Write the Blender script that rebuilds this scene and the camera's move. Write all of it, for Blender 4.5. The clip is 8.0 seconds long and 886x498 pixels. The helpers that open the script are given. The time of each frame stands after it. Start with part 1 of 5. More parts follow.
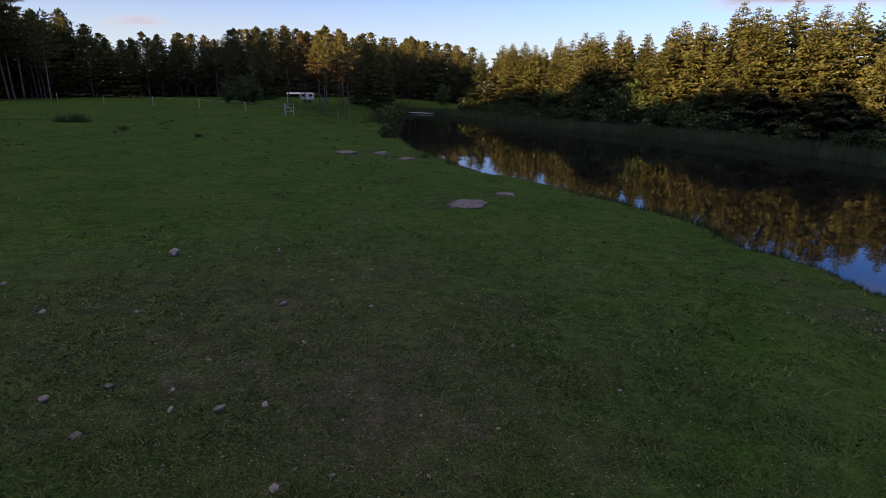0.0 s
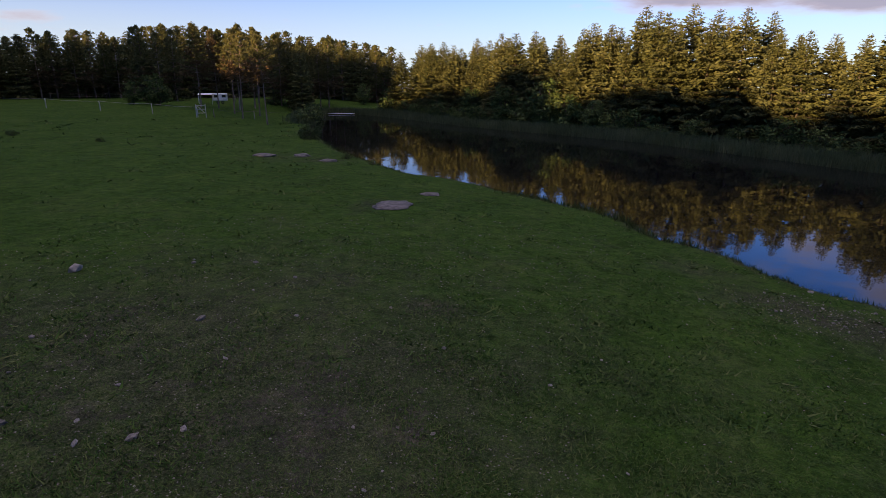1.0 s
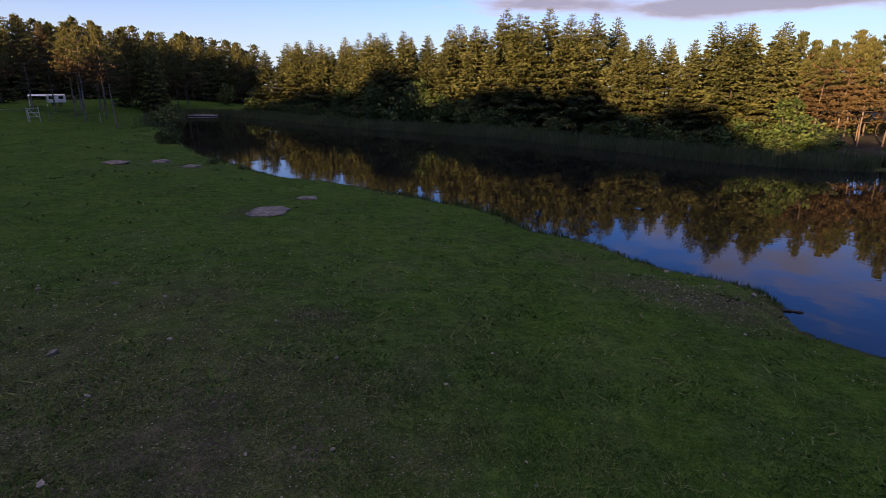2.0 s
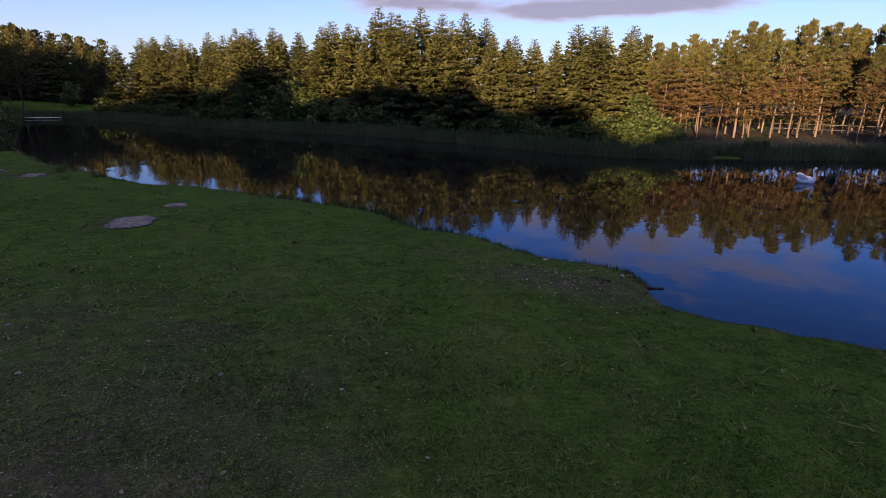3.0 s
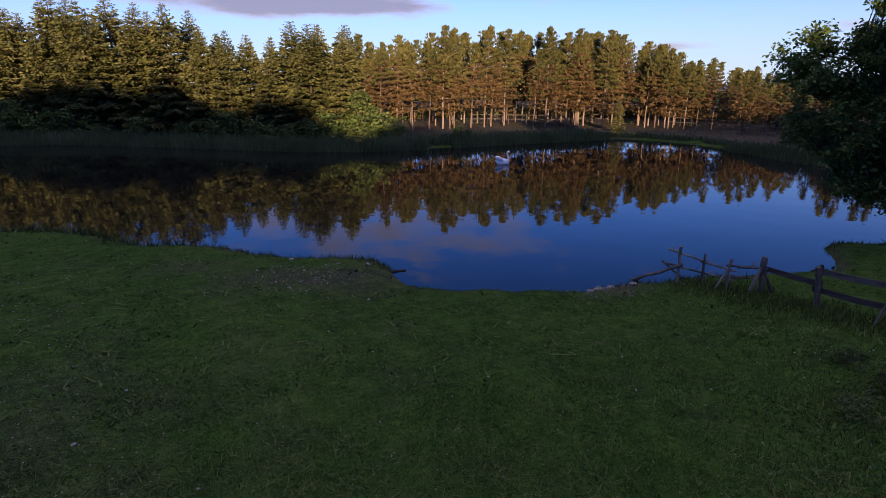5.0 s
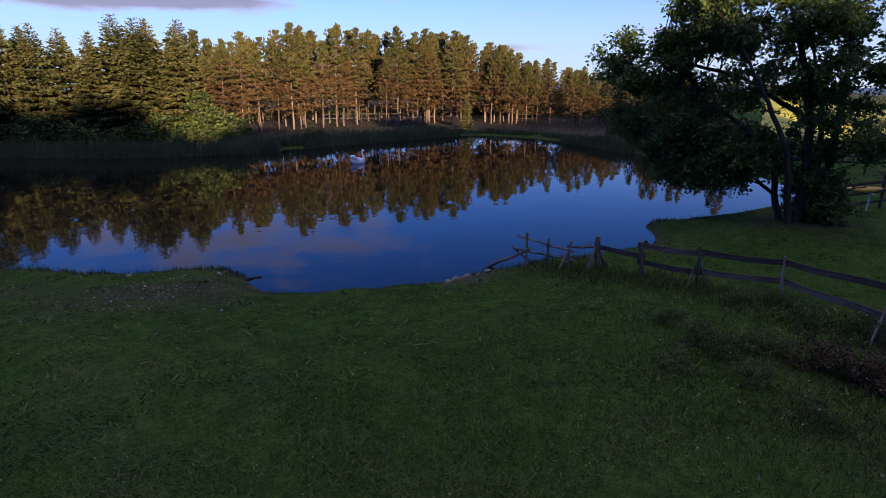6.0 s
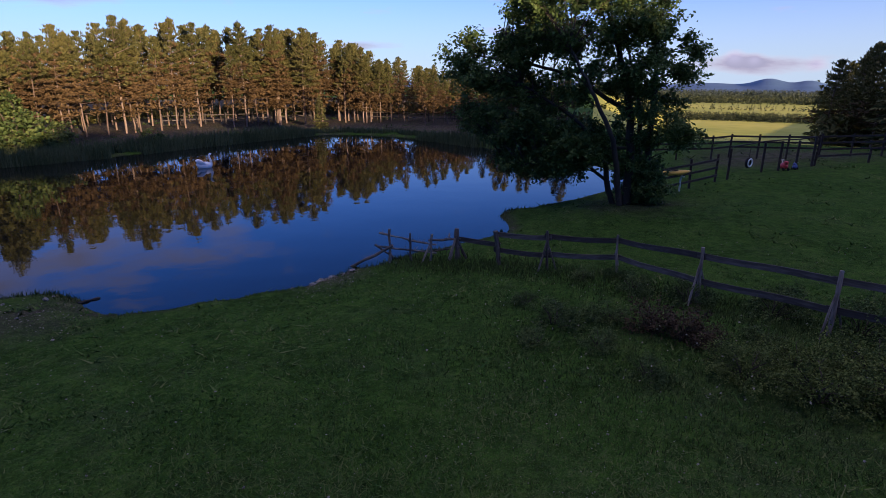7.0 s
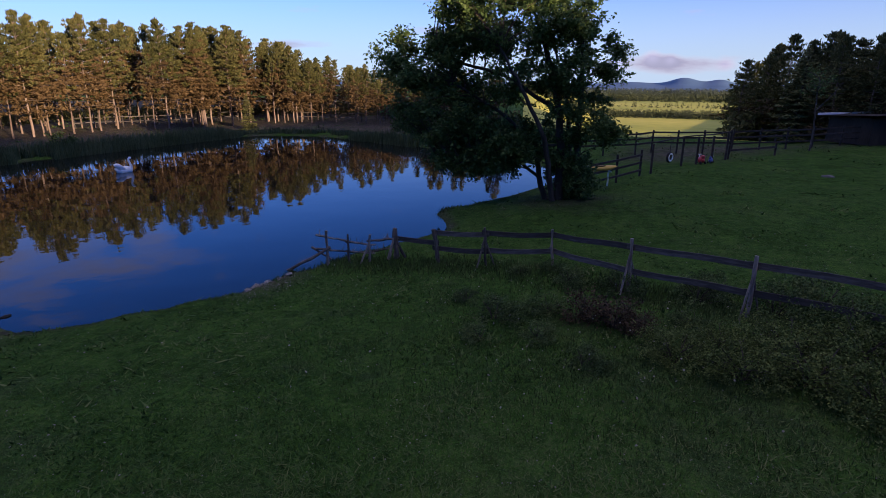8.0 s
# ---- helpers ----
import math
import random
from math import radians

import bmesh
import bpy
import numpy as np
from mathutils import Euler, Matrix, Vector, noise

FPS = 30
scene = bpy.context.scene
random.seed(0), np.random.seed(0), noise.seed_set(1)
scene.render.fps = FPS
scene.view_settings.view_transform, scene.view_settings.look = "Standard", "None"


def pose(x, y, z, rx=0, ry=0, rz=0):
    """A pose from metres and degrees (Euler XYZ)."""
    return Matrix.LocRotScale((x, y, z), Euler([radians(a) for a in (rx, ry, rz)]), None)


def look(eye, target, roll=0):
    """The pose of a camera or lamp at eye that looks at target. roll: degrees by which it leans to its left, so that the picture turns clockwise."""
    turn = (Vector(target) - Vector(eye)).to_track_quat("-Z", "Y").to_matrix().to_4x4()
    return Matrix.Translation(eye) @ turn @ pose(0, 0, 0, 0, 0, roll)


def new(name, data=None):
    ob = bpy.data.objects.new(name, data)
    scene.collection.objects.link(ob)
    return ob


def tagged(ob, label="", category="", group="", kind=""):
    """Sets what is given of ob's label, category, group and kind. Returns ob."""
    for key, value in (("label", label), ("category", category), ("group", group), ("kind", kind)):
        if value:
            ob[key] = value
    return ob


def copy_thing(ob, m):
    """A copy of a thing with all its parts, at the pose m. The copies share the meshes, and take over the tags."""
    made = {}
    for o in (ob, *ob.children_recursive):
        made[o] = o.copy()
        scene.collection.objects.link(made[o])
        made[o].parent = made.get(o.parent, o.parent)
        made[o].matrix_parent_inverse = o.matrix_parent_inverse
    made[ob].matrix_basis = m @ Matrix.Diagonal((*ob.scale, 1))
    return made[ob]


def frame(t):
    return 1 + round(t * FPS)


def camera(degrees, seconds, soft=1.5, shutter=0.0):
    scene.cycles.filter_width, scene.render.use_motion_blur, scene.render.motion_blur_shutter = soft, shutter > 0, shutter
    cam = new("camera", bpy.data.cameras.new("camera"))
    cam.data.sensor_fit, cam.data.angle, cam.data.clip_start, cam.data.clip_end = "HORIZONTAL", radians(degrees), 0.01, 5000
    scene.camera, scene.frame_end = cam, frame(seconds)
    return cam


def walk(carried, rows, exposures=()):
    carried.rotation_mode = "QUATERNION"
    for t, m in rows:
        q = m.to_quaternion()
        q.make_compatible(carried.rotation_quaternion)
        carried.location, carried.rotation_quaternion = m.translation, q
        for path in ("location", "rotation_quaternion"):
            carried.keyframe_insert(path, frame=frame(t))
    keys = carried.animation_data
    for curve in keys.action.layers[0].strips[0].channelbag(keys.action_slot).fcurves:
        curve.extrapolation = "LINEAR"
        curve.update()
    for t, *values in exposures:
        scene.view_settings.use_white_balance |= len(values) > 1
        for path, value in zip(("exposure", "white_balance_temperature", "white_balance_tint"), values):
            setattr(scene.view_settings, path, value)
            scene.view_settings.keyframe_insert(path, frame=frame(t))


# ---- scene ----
cam = camera(76.9, 8.0, 0.8)
# seconds, place, tilt, lean, turn: a hovering drone that turns to its right
ROWS = [
    (0, 0.203, -0.145, 5.481, 73.18, -0.19, 15.64),
    (0.5, 0.21, -0.081, 5.477, 73.2, -0.1, 12.53),
    (1, 0.175, -0.003, 5.494, 73.18, -0.11, 7.8),
    (1.5, 0.096, 0.065, 5.535, 73.14, -0.09, 1.31),
    (3, 0.038, 0.167, 5.526, 73.0, -0.16, -17.15),
    (3.5, -0.016, 0.188, 5.538, 72.94, -0.12, -23.97),
    (4, -0.078, 0.169, 5.551, 72.87, -0.11, -30.63),
    (4.5, -0.122, 0.156, 5.546, 72.84, -0.13, -37.42),
    (6, -0.058, -0.051, 5.466, 72.83, -0.16, -58.89),
    (6.5, -0.082, -0.121, 5.47, 72.77, -0.12, -66.25),
    (7, -0.115, -0.136, 5.48, 72.68, -0.09, -73.33),
    (7.5, -0.121, -0.117, 5.467, 72.69, -0.08, -79.74),
    (8, -0.129, -0.09, 5.466, 72.64, -0.08, -80.08),
]
walk(cam, [(t, pose(x, y, z, rx, ry, rz)) for t, x, y, z, rx, ry, rz in ROWS], [(0, 1.45, 8800, 13), (3, 1.33, 7800, 17), (5, 1.24, 7100, 18), (8, 1.14, 6400, 17)])

# ---- light: a low sun behind the camera, open sky ----
SUN_UP, SUN_AZ = 10.0, 142.0
SUN_WAY = Vector((-math.sin(radians(SUN_AZ)), math.cos(radians(SUN_AZ)), math.tan(radians(SUN_UP))))


def build_world():
    w = bpy.data.worlds.new("evening_sky")
    scene.world = w
    w.use_nodes = True
    n, l = w.node_tree.nodes, w.node_tree.links
    n.clear()
    tc = n.new("ShaderNodeTexCoord")
    sep = n.new("ShaderNodeSeparateXYZ")
    l.new(tc.outputs["Generated"], sep.inputs[0])
    lift = n.new("ShaderNodeMath")
    lift.operation = "MAXIMUM"
    lift.inputs[1].default_value = 0.015
    l.new(sep.outputs[2], lift.inputs[0])
    com = n.new("ShaderNodeCombineXYZ")
    l.new(sep.outputs[0], com.inputs[0])
    l.new(sep.outputs[1], com.inputs[1])
    l.new(lift.outputs[0], com.inputs[2])
    sky = n.new("ShaderNodeTexSky")
    sky.sky_type = "NISHITA"
    sky.sun_disc = False
    sky.sun_elevation = radians(SUN_UP)
    sky.sun_rotation = radians(-SUN_AZ)
    sky.altitude, sky.air_density, sky.dust_density, sky.ozone_density = 300, 0.85, 0.0, 4.0
    l.new(com.outputs[0], sky.inputs[0])
    # a somewhat deeper blue overhead than the clear-air model gives
    deep = n.new("ShaderNodeVectorMath")
    deep.operation = "SCALE"
    deep.inputs["Scale"].default_value = 0.125
    hue = n.new("ShaderNodeVectorMath")
    hue.operation = "MULTIPLY"
    hue.inputs[1].default_value = SKY_HUE
    l.new(sky.outputs[0], hue.inputs[0])
    l.new(hue.outputs[0], deep.inputs[0])
    gam = n.new("ShaderNodeGamma")
    gam.inputs["Gamma"].default_value = SKY_GAMMA
    l.new(deep.outputs[0], gam.inputs["Color"])
    back = n.new("ShaderNodeVectorMath")
    back.operation = "SCALE"
    back.inputs["Scale"].default_value = 8.0
    l.new(gam.outputs[0], back.inputs[0])

    def maths(op, a, c=None):
        x = n.new("ShaderNodeMath")
        x.operation = op
        for k, v in enumerate((a, c)):
            if isinstance(v, (int, float)):
                x.inputs[k].default_value = v
            elif v is not None:
                l.new(v, x.inputs[k])
        return x.outputs[0]

    # clouds: banks at their bearings and heights over the horizon, broken up by noise drawn out sideways
    bearing = maths("MULTIPLY", maths("ARCTAN2", maths("MULTIPLY", sep.outputs[0], -1.0), sep.outputs[1]), 57.2958)
    rise = maths("MULTIPLY", maths("ARCSINE", sep.outputs[2]), 57.2958)
    total, glow = None, None
    for at, up, wide, tall, thick, gleam in CLOUDS:
        u = maths("DIVIDE", maths("SUBTRACT", bearing, at), wide)
        v = maths("DIVIDE", maths("SUBTRACT", rise, up), tall)
        q = maths("EXPONENT", maths("MULTIPLY", maths("ADD", maths("MULTIPLY", u, u), maths("MULTIPLY", v, v)), -1.0))
        q = maths("MULTIPLY", q, thick)
        total = q if total is None else maths("ADD", total, q)
        if gleam:
            g = maths("MULTIPLY", q, gleam)
            glow = g if glow is None else maths("ADD", glow, g)
    # unseen cloud sheet overhead, added as neutral fill light
    high = n.new("ShaderNodeMapRange")
    high.interpolation_type = "SMOOTHSTEP"
    for k, v in (("From Min", 33.0), ("From Max", 52.0), ("To Min", 0.0), ("To Max", 0.65)):
        high.inputs[k].default_value = v
    l.new(rise, high.inputs["Value"])
    total = maths("ADD", total, high.outputs[0])
    com2 = n.new("ShaderNodeCombineXYZ")
    l.new(maths("MULTIPLY", bearing, 0.16), com2.inputs[0])
    l.new(maths("MULTIPLY", rise, 0.62), com2.inputs[1])
    noi = n.new("ShaderNodeTexNoise")
    noi.inputs["Scale"].default_value, noi.inputs["Detail"].default_value, noi.inputs["Roughness"].default_value = 1.0, 7, 0.55
    l.new(com2.outputs[0], noi.inputs["Vector"])
    dens = maths("ADD", total, maths("MULTIPLY", maths("SUBTRACT", noi.outputs["Fac"], 0.5), 1.5))
    ramp = n.new("ShaderNodeValToRGB")
    ramp.color_ramp.elements[0].position, ramp.color_ramp.elements[1].position = 0.22, 0.75
    l.new(dens, ramp.inputs[0])
    tone = n.new("ShaderNodeValToRGB")
    tone.color_ramp.elements[0].position, tone.color_ramp.elements[1].position = 0.3, 0.85
    tone.color_ramp.elements[0].color, tone.color_ramp.elements[1].color = (0.43, 0.38, 0.45, 1), (0.21, 0.20, 0.28, 1)
    l.new(dens, tone.inputs[0])
    lit = n.new("ShaderNodeVectorMath")
    lit.operation = "SCALE"
    # the added overhead cloud is made brighter than the horizon banks, to light the ground
    l.new(maths("MULTIPLY", maths("ADD", maths("ADD", maths("MULTIPLY", high.outputs[0], 2.6), 1.0), glow), 6.5), lit.inputs["Scale"])
    l.new(tone.outputs[0], lit.inputs[0])
    mix = n.new("ShaderNodeMix")
    mix.data_type = "RGBA"
    l.new(maths("MULTIPLY", ramp.outputs[0], 0.85), mix.inputs["Factor"])
    # pale air low over the horizon
    air = n.new("ShaderNodeMix")
    air.data_type = "RGBA"
    low = maths("MULTIPLY", maths("MAXIMUM", rise, 0.0), 1 / HAZE_TALL)
    l.new(maths("MULTIPLY", maths("EXPONENT", maths("MULTIPLY", maths("MULTIPLY", low, low), -1.0)), HAZE), air.inputs["Factor"])
    l.new(back.outputs[0], air.inputs[6])
    air.inputs[7].default_value = (*HAZE_TONE, 1)
    l.new(air.outputs[2], mix.inputs[6])
    l.new(lit.outputs[0], mix.inputs[7])
    bg = n.new("ShaderNodeBackground")
    bg.inputs[1].default_value = SKY
    l.new(mix.outputs[2], bg.inputs[0])
    out = n.new("ShaderNodeOutputWorld")
    l.new(bg.outputs[0], out.inputs[0])


SKY, SKY_GAMMA = 0.10, 1.30
SKY_HUE = (0.64, 0.90, 1.26)
HAZE, HAZE_TALL, HAZE_TONE = 0.78, 8.5, (2.75, 3.2, 3.95)
# bearing, height, half width, half height in degrees, thickness, sunlit gleam
CLOUDS = [(-32, 6.2, 13, 1.0, 1.15, 0), (-14, 6.9, 8, 0.8, 0.8, 0), (-46, 15, 12, 4.5, 0.45, 0), (-30, 15, 10, 3.5, 0.4, 0), (-101.5, 1.0, 5.5, 0.9, 0.80, 0.3), (-99.6, 1.6, 0.8, 0.6, 0.45, 1.2), (-101.2, 1.3, 0.5, 0.4, 0.4, 1.0), (-105.8, 0.9, 0.7, 0.45, 0.45, 1.2), (-66, 2.6, 4, 0.5, 0.4, 0), (43, 5.0, 3.0, 0.7, 0.5, 0), (-80, 4, 5, 0.5, 0.3, 0)]
build_world()
sun_data = bpy.data.lights.new("sun", "SUN")
sun_data.energy, sun_data.angle, sun_data.color = 5.0, radians(0.5), (1.0, 0.70, 0.42)
new("sun", sun_data).matrix_world = look(SUN_WAY * 200, (0, 0, 0))

# ---- materials ----


def material(name, colors, scale=1.0, rough=0.8, bump=0.3, fine=25.0, metal=0.0, spec=0.3, island=0.0, per_thing=0.0, coords="Object", stretch=(1, 1, 1), depth=0.02, through_light=0.0):
    """Two scales of noise between the given colours, with fine relief; island and per_thing vary it piece by piece."""
    m = bpy.data.materials.new(name)
    m.use_nodes = True
    n, l = m.node_tree.nodes, m.node_tree.links
    b = n["Principled BSDF"]
    b.inputs["Roughness"].default_value, b.inputs["Metallic"].default_value = rough, metal
    b.inputs["Specular IOR Level"].default_value = spec
    tc = n.new("ShaderNodeTexCoord")
    mp = n.new("ShaderNodeMapping")
    mp.inputs["Scale"].default_value = stretch
    if coords == "World":
        geo = n.new("ShaderNodeNewGeometry")
        l.new(geo.outputs["Position"], mp.inputs[0])
    else:
        l.new(tc.outputs["Object"], mp.inputs[0])
    big, small = n.new("ShaderNodeTexNoise"), n.new("ShaderNodeTexNoise")
    big.inputs["Scale"].default_value, big.inputs["Detail"].default_value = scale, 4
    small.inputs["Scale"].default_value, small.inputs["Detail"].default_value = fine, 3
    for t in (big, small):
        l.new(mp.outputs[0], t.inputs["Vector"])
    mixv = n.new("ShaderNodeMath")
    mixv.operation = "MULTIPLY_ADD"
    mixv.inputs[1].default_value = 0.45
    l.new(small.outputs["Fac"], mixv.inputs[0])
    shift = n.new("ShaderNodeMath")
    shift.operation = "MULTIPLY_ADD"
    shift.inputs[1].default_value, shift.inputs[2].default_value = 0.95, -0.2
    l.new(big.outputs["Fac"], shift.inputs[0])
    l.new(shift.outputs[0], mixv.inputs[2])
    last = mixv.outputs[0]
    if island:
        geo2 = n.new("ShaderNodeNewGeometry")
        add = n.new("ShaderNodeMath")
        add.operation = "MULTIPLY_ADD"
        add.inputs[1].default_value = island
        l.new(geo2.outputs["Random Per Island"], add.inputs[0])
        off = n.new("ShaderNodeMath")
        off.operation = "SUBTRACT"
        off.inputs[1].default_value = island / 2
        l.new(last, off.inputs[0])
        l.new(off.outputs[0], add.inputs[2])
        last = add.outputs[0]
    if per_thing:
        info = n.new("ShaderNodeObjectInfo")
        add = n.new("ShaderNodeMath")
        add.operation = "MULTIPLY_ADD"
        add.inputs[1].default_value = per_thing
        l.new(info.outputs["Random"], add.inputs[0])
        off = n.new("ShaderNodeMath")
        off.operation = "SUBTRACT"
        off.inputs[1].default_value = per_thing / 2
        l.new(last, off.inputs[0])
        l.new(off.outputs[0], add.inputs[2])
        last = add.outputs[0]
    ramp = n.new("ShaderNodeValToRGB")
    els = ramp.color_ramp.elements
    while len(els) < len(colors):
        els.new(0.5)
    for k, c in enumerate(colors):
        els[k].position = 0.22 + 0.56 * k / max(1, len(colors) - 1)
        els[k].color = (*c, 1)
    l.new(last, ramp.inputs[0])
    l.new(ramp.outputs[0], b.inputs["Base Color"])
    if bump:
        bp = n.new("ShaderNodeBump")
        bp.inputs["Strength"].default_value, bp.inputs["Distance"].default_value = bump, depth
        l.new(small.outputs["Fac"], bp.inputs["Height"])
        l.new(bp.outputs[0], b.inputs["Normal"])
    if through_light:
        tr = n.new("ShaderNodeBsdfTranslucent")
        l.new(ramp.outputs[0], tr.inputs[0])
        ms = n.new("ShaderNodeMixShader")
        ms.inputs[0].default_value = through_light
        out = n["Material Output"]
        l.new(b.outputs[0], ms.inputs[1])
        l.new(tr.outputs[0], ms.inputs[2])
        l.new(ms.outputs[0], out.inputs[0])
    return m


M = {
    "spruce": material("spruce_needles", [(0.046, 0.057, 0.020), (0.100, 0.109, 0.040), (0.155, 0.158, 0.062)], 0.5, 0.7, 0, 6, island=0.28, per_thing=0.25, through_light=0.15, spec=0.12),
    "pine": material("pine_needles", [(0.046, 0.056, 0.020), (0.090, 0.096, 0.034), (0.145, 0.138, 0.052)], 0.5, 0.7, 0, 6, island=0.35, per_thing=0.25, through_light=0.15, spec=0.12),
    "dead": material("dead_needles", [(0.058, 0.041, 0.021), (0.100, 0.069, 0.035), (0.135, 0.097, 0.050)], 0.5, 0.8, 0, 6, island=0.35, per_thing=0.3, spec=0.12),
    "leaf": material("maple_leaves", [(0.045, 0.085, 0.026), (0.084, 0.145, 0.043), (0.135, 0.19, 0.060)], 0.6, 0.5, 0, 6, island=0.6, through_light=0.35, spec=0.12),
    "shrub": material("shrub_leaves", [(0.032, 0.062, 0.018), (0.066, 0.106, 0.034), (0.12, 0.16, 0.052)], 0.9, 0.65, 0, 6, island=0.6, per_thing=0.4, through_light=0.2, spec=0.12),
    "weed": material("weed_leaves", [(0.044, 0.070, 0.016), (0.082, 0.118, 0.030), (0.145, 0.18, 0.052)], 1.5, 0.65, 0, 8, island=0.7, per_thing=0.3, through_light=0.2, spec=0.1),
    "red_weed": material("dry_weed", [(0.03, 0.02, 0.01), (0.05, 0.03, 0.014), (0.075, 0.05, 0.022)], 2, 0.8, 0, 8, island=0.6),
    "bark": material("bark", [(0.025, 0.020, 0.015), (0.055, 0.043, 0.034), (0.095, 0.078, 0.062)], 3, 0.9, 0.6, 22, stretch=(1, 1, 0.25), per_thing=0.2),
    "pine_bark": material("pine_bark", [(0.08, 0.060, 0.050), (0.17, 0.130, 0.108), (0.26, 0.21, 0.18)], 3, 0.9, 0.6, 22, stretch=(1, 1, 0.25), per_thing=0.3),
    "reed": material("reed_blades", [(0.046, 0.066, 0.028), (0.078, 0.104, 0.045), (0.125, 0.14, 0.07)], 0.4, 0.7, 0, 5, island=0.5, coords="World", spec=0.04),
    "blade": material("grass_blades", [(0.020, 0.054, 0.011), (0.038, 0.088, 0.019), (0.066, 0.114, 0.030), (0.112, 0.136, 0.050)], 0.25, 0.7, 0, 3, island=0.55, coords="World", spec=0.04),
    "rank": material("rank_grass", [(0.024, 0.044, 0.012), (0.046, 0.074, 0.022), (0.078, 0.104, 0.036)], 0.6, 0.75, 0, 5, island=0.5, coords="World", spec=0.03),
    "old_wood": material("weathered_wood", [(0.04, 0.034, 0.030), (0.13, 0.112, 0.098), (0.29, 0.255, 0.225)], 4, 0.9, 0.6, 30, stretch=(1, 1, 0.2), per_thing=0.3),
    "rail_wood": material("grey_board", [(0.022, 0.020, 0.019), (0.052, 0.049, 0.047), (0.15, 0.14, 0.132)], 3, 0.85, 0.5, 25, stretch=(0.15, 1, 1), per_thing=0.2),
    "dark_wood": material("dark_fence_wood", [(0.018, 0.014, 0.012), (0.04, 0.032, 0.026), (0.07, 0.055, 0.045)], 3, 0.85, 0.5, 25, per_thing=0.2),
    "dull_white": material("weathered_white", [(0.26, 0.26, 0.24), (0.38, 0.38, 0.35), (0.48, 0.48, 0.45)], 2.5, 0.7, 0.2, 30),
    "white": material("white_paint", [(0.55, 0.55, 0.53), (0.76, 0.76, 0.74), (0.84, 0.84, 0.83)], 2.5, 0.5, 0.1, 30),
    "swan": material("clean_white_plastic", [(0.82, 0.82, 0.81), (0.88, 0.88, 0.87), (0.90, 0.90, 0.89)], 2.5, 0.4, 0.05, 30),
    "stone": material("grey_stone", [(0.13, 0.12, 0.105), (0.23, 0.21, 0.185), (0.36, 0.33, 0.29)], 3, 0.85, 0.7, 26, per_thing=0.5),
    "slab": material("flat_rock", [(0.05, 0.048, 0.045), (0.13, 0.122, 0.112), (0.23, 0.215, 0.20)], 5, 0.85, 0.7, 20, coords="World"),
    "yellow": material("yellow_plastic", [(0.55, 0.30, 0.03), (0.66, 0.38, 0.04), (0.7, 0.42, 0.06)], 2, 0.4, 0.05, 20, spec=0.5),
    "red": material("red_plastic", [(0.42, 0.03, 0.03), (0.55, 0.05, 0.05), (0.6, 0.07, 0.07)], 4, 0.4, 0.05, 20, spec=0.5),
    "blue": material("blue_plastic", [(0.05, 0.07, 0.2), (0.08, 0.11, 0.3), (0.1, 0.14, 0.34)], 4, 0.4, 0.05, 20, spec=0.5),
    "rubber": material("black_rubber", [(0.012, 0.012, 0.012), (0.022, 0.022, 0.022), (0.035, 0.034, 0.033)], 5, 0.8, 0.2, 30),
    "metal": material("pale_roof_metal", [(0.45, 0.45, 0.46), (0.58, 0.58, 0.6), (0.66, 0.66, 0.68)], 1.5, 0.45, 0.1, 20, metal=0.3),
    "glass_dark": material("dark_glass", [(0.01, 0.011, 0.013), (0.014, 0.015, 0.018), (0.02, 0.021, 0.024)], 1, 0.12, 0, 5, spec=0.6),
    "barn": material("barn_boards", [(0.018, 0.014, 0.011), (0.035, 0.027, 0.021), (0.055, 0.044, 0.035)], 2, 0.85, 0.5, 20, stretch=(1, 1, 0.2)),
    "far_wood": material("far_wood", [(0.016, 0.028, 0.013), (0.032, 0.046, 0.021), (0.056, 0.068, 0.030)], 0.1, 0.9, 0, 1, island=0.5, coords="World"),
    # bluer than far_wood: distance haze put into the colour
    "far_ridge": material("hazy_far_ridge", [(0.022, 0.036, 0.032), (0.036, 0.054, 0.046), (0.055, 0.075, 0.06)], 0.02, 0.95, 0, 0.2, island=0.4, coords="World"),
    "flower": material("pale_flowers", [(0.09, 0.10, 0.06), (0.15, 0.15, 0.10), (0.24, 0.23, 0.18)], 3, 0.7, 0, 10, island=0.4),
}


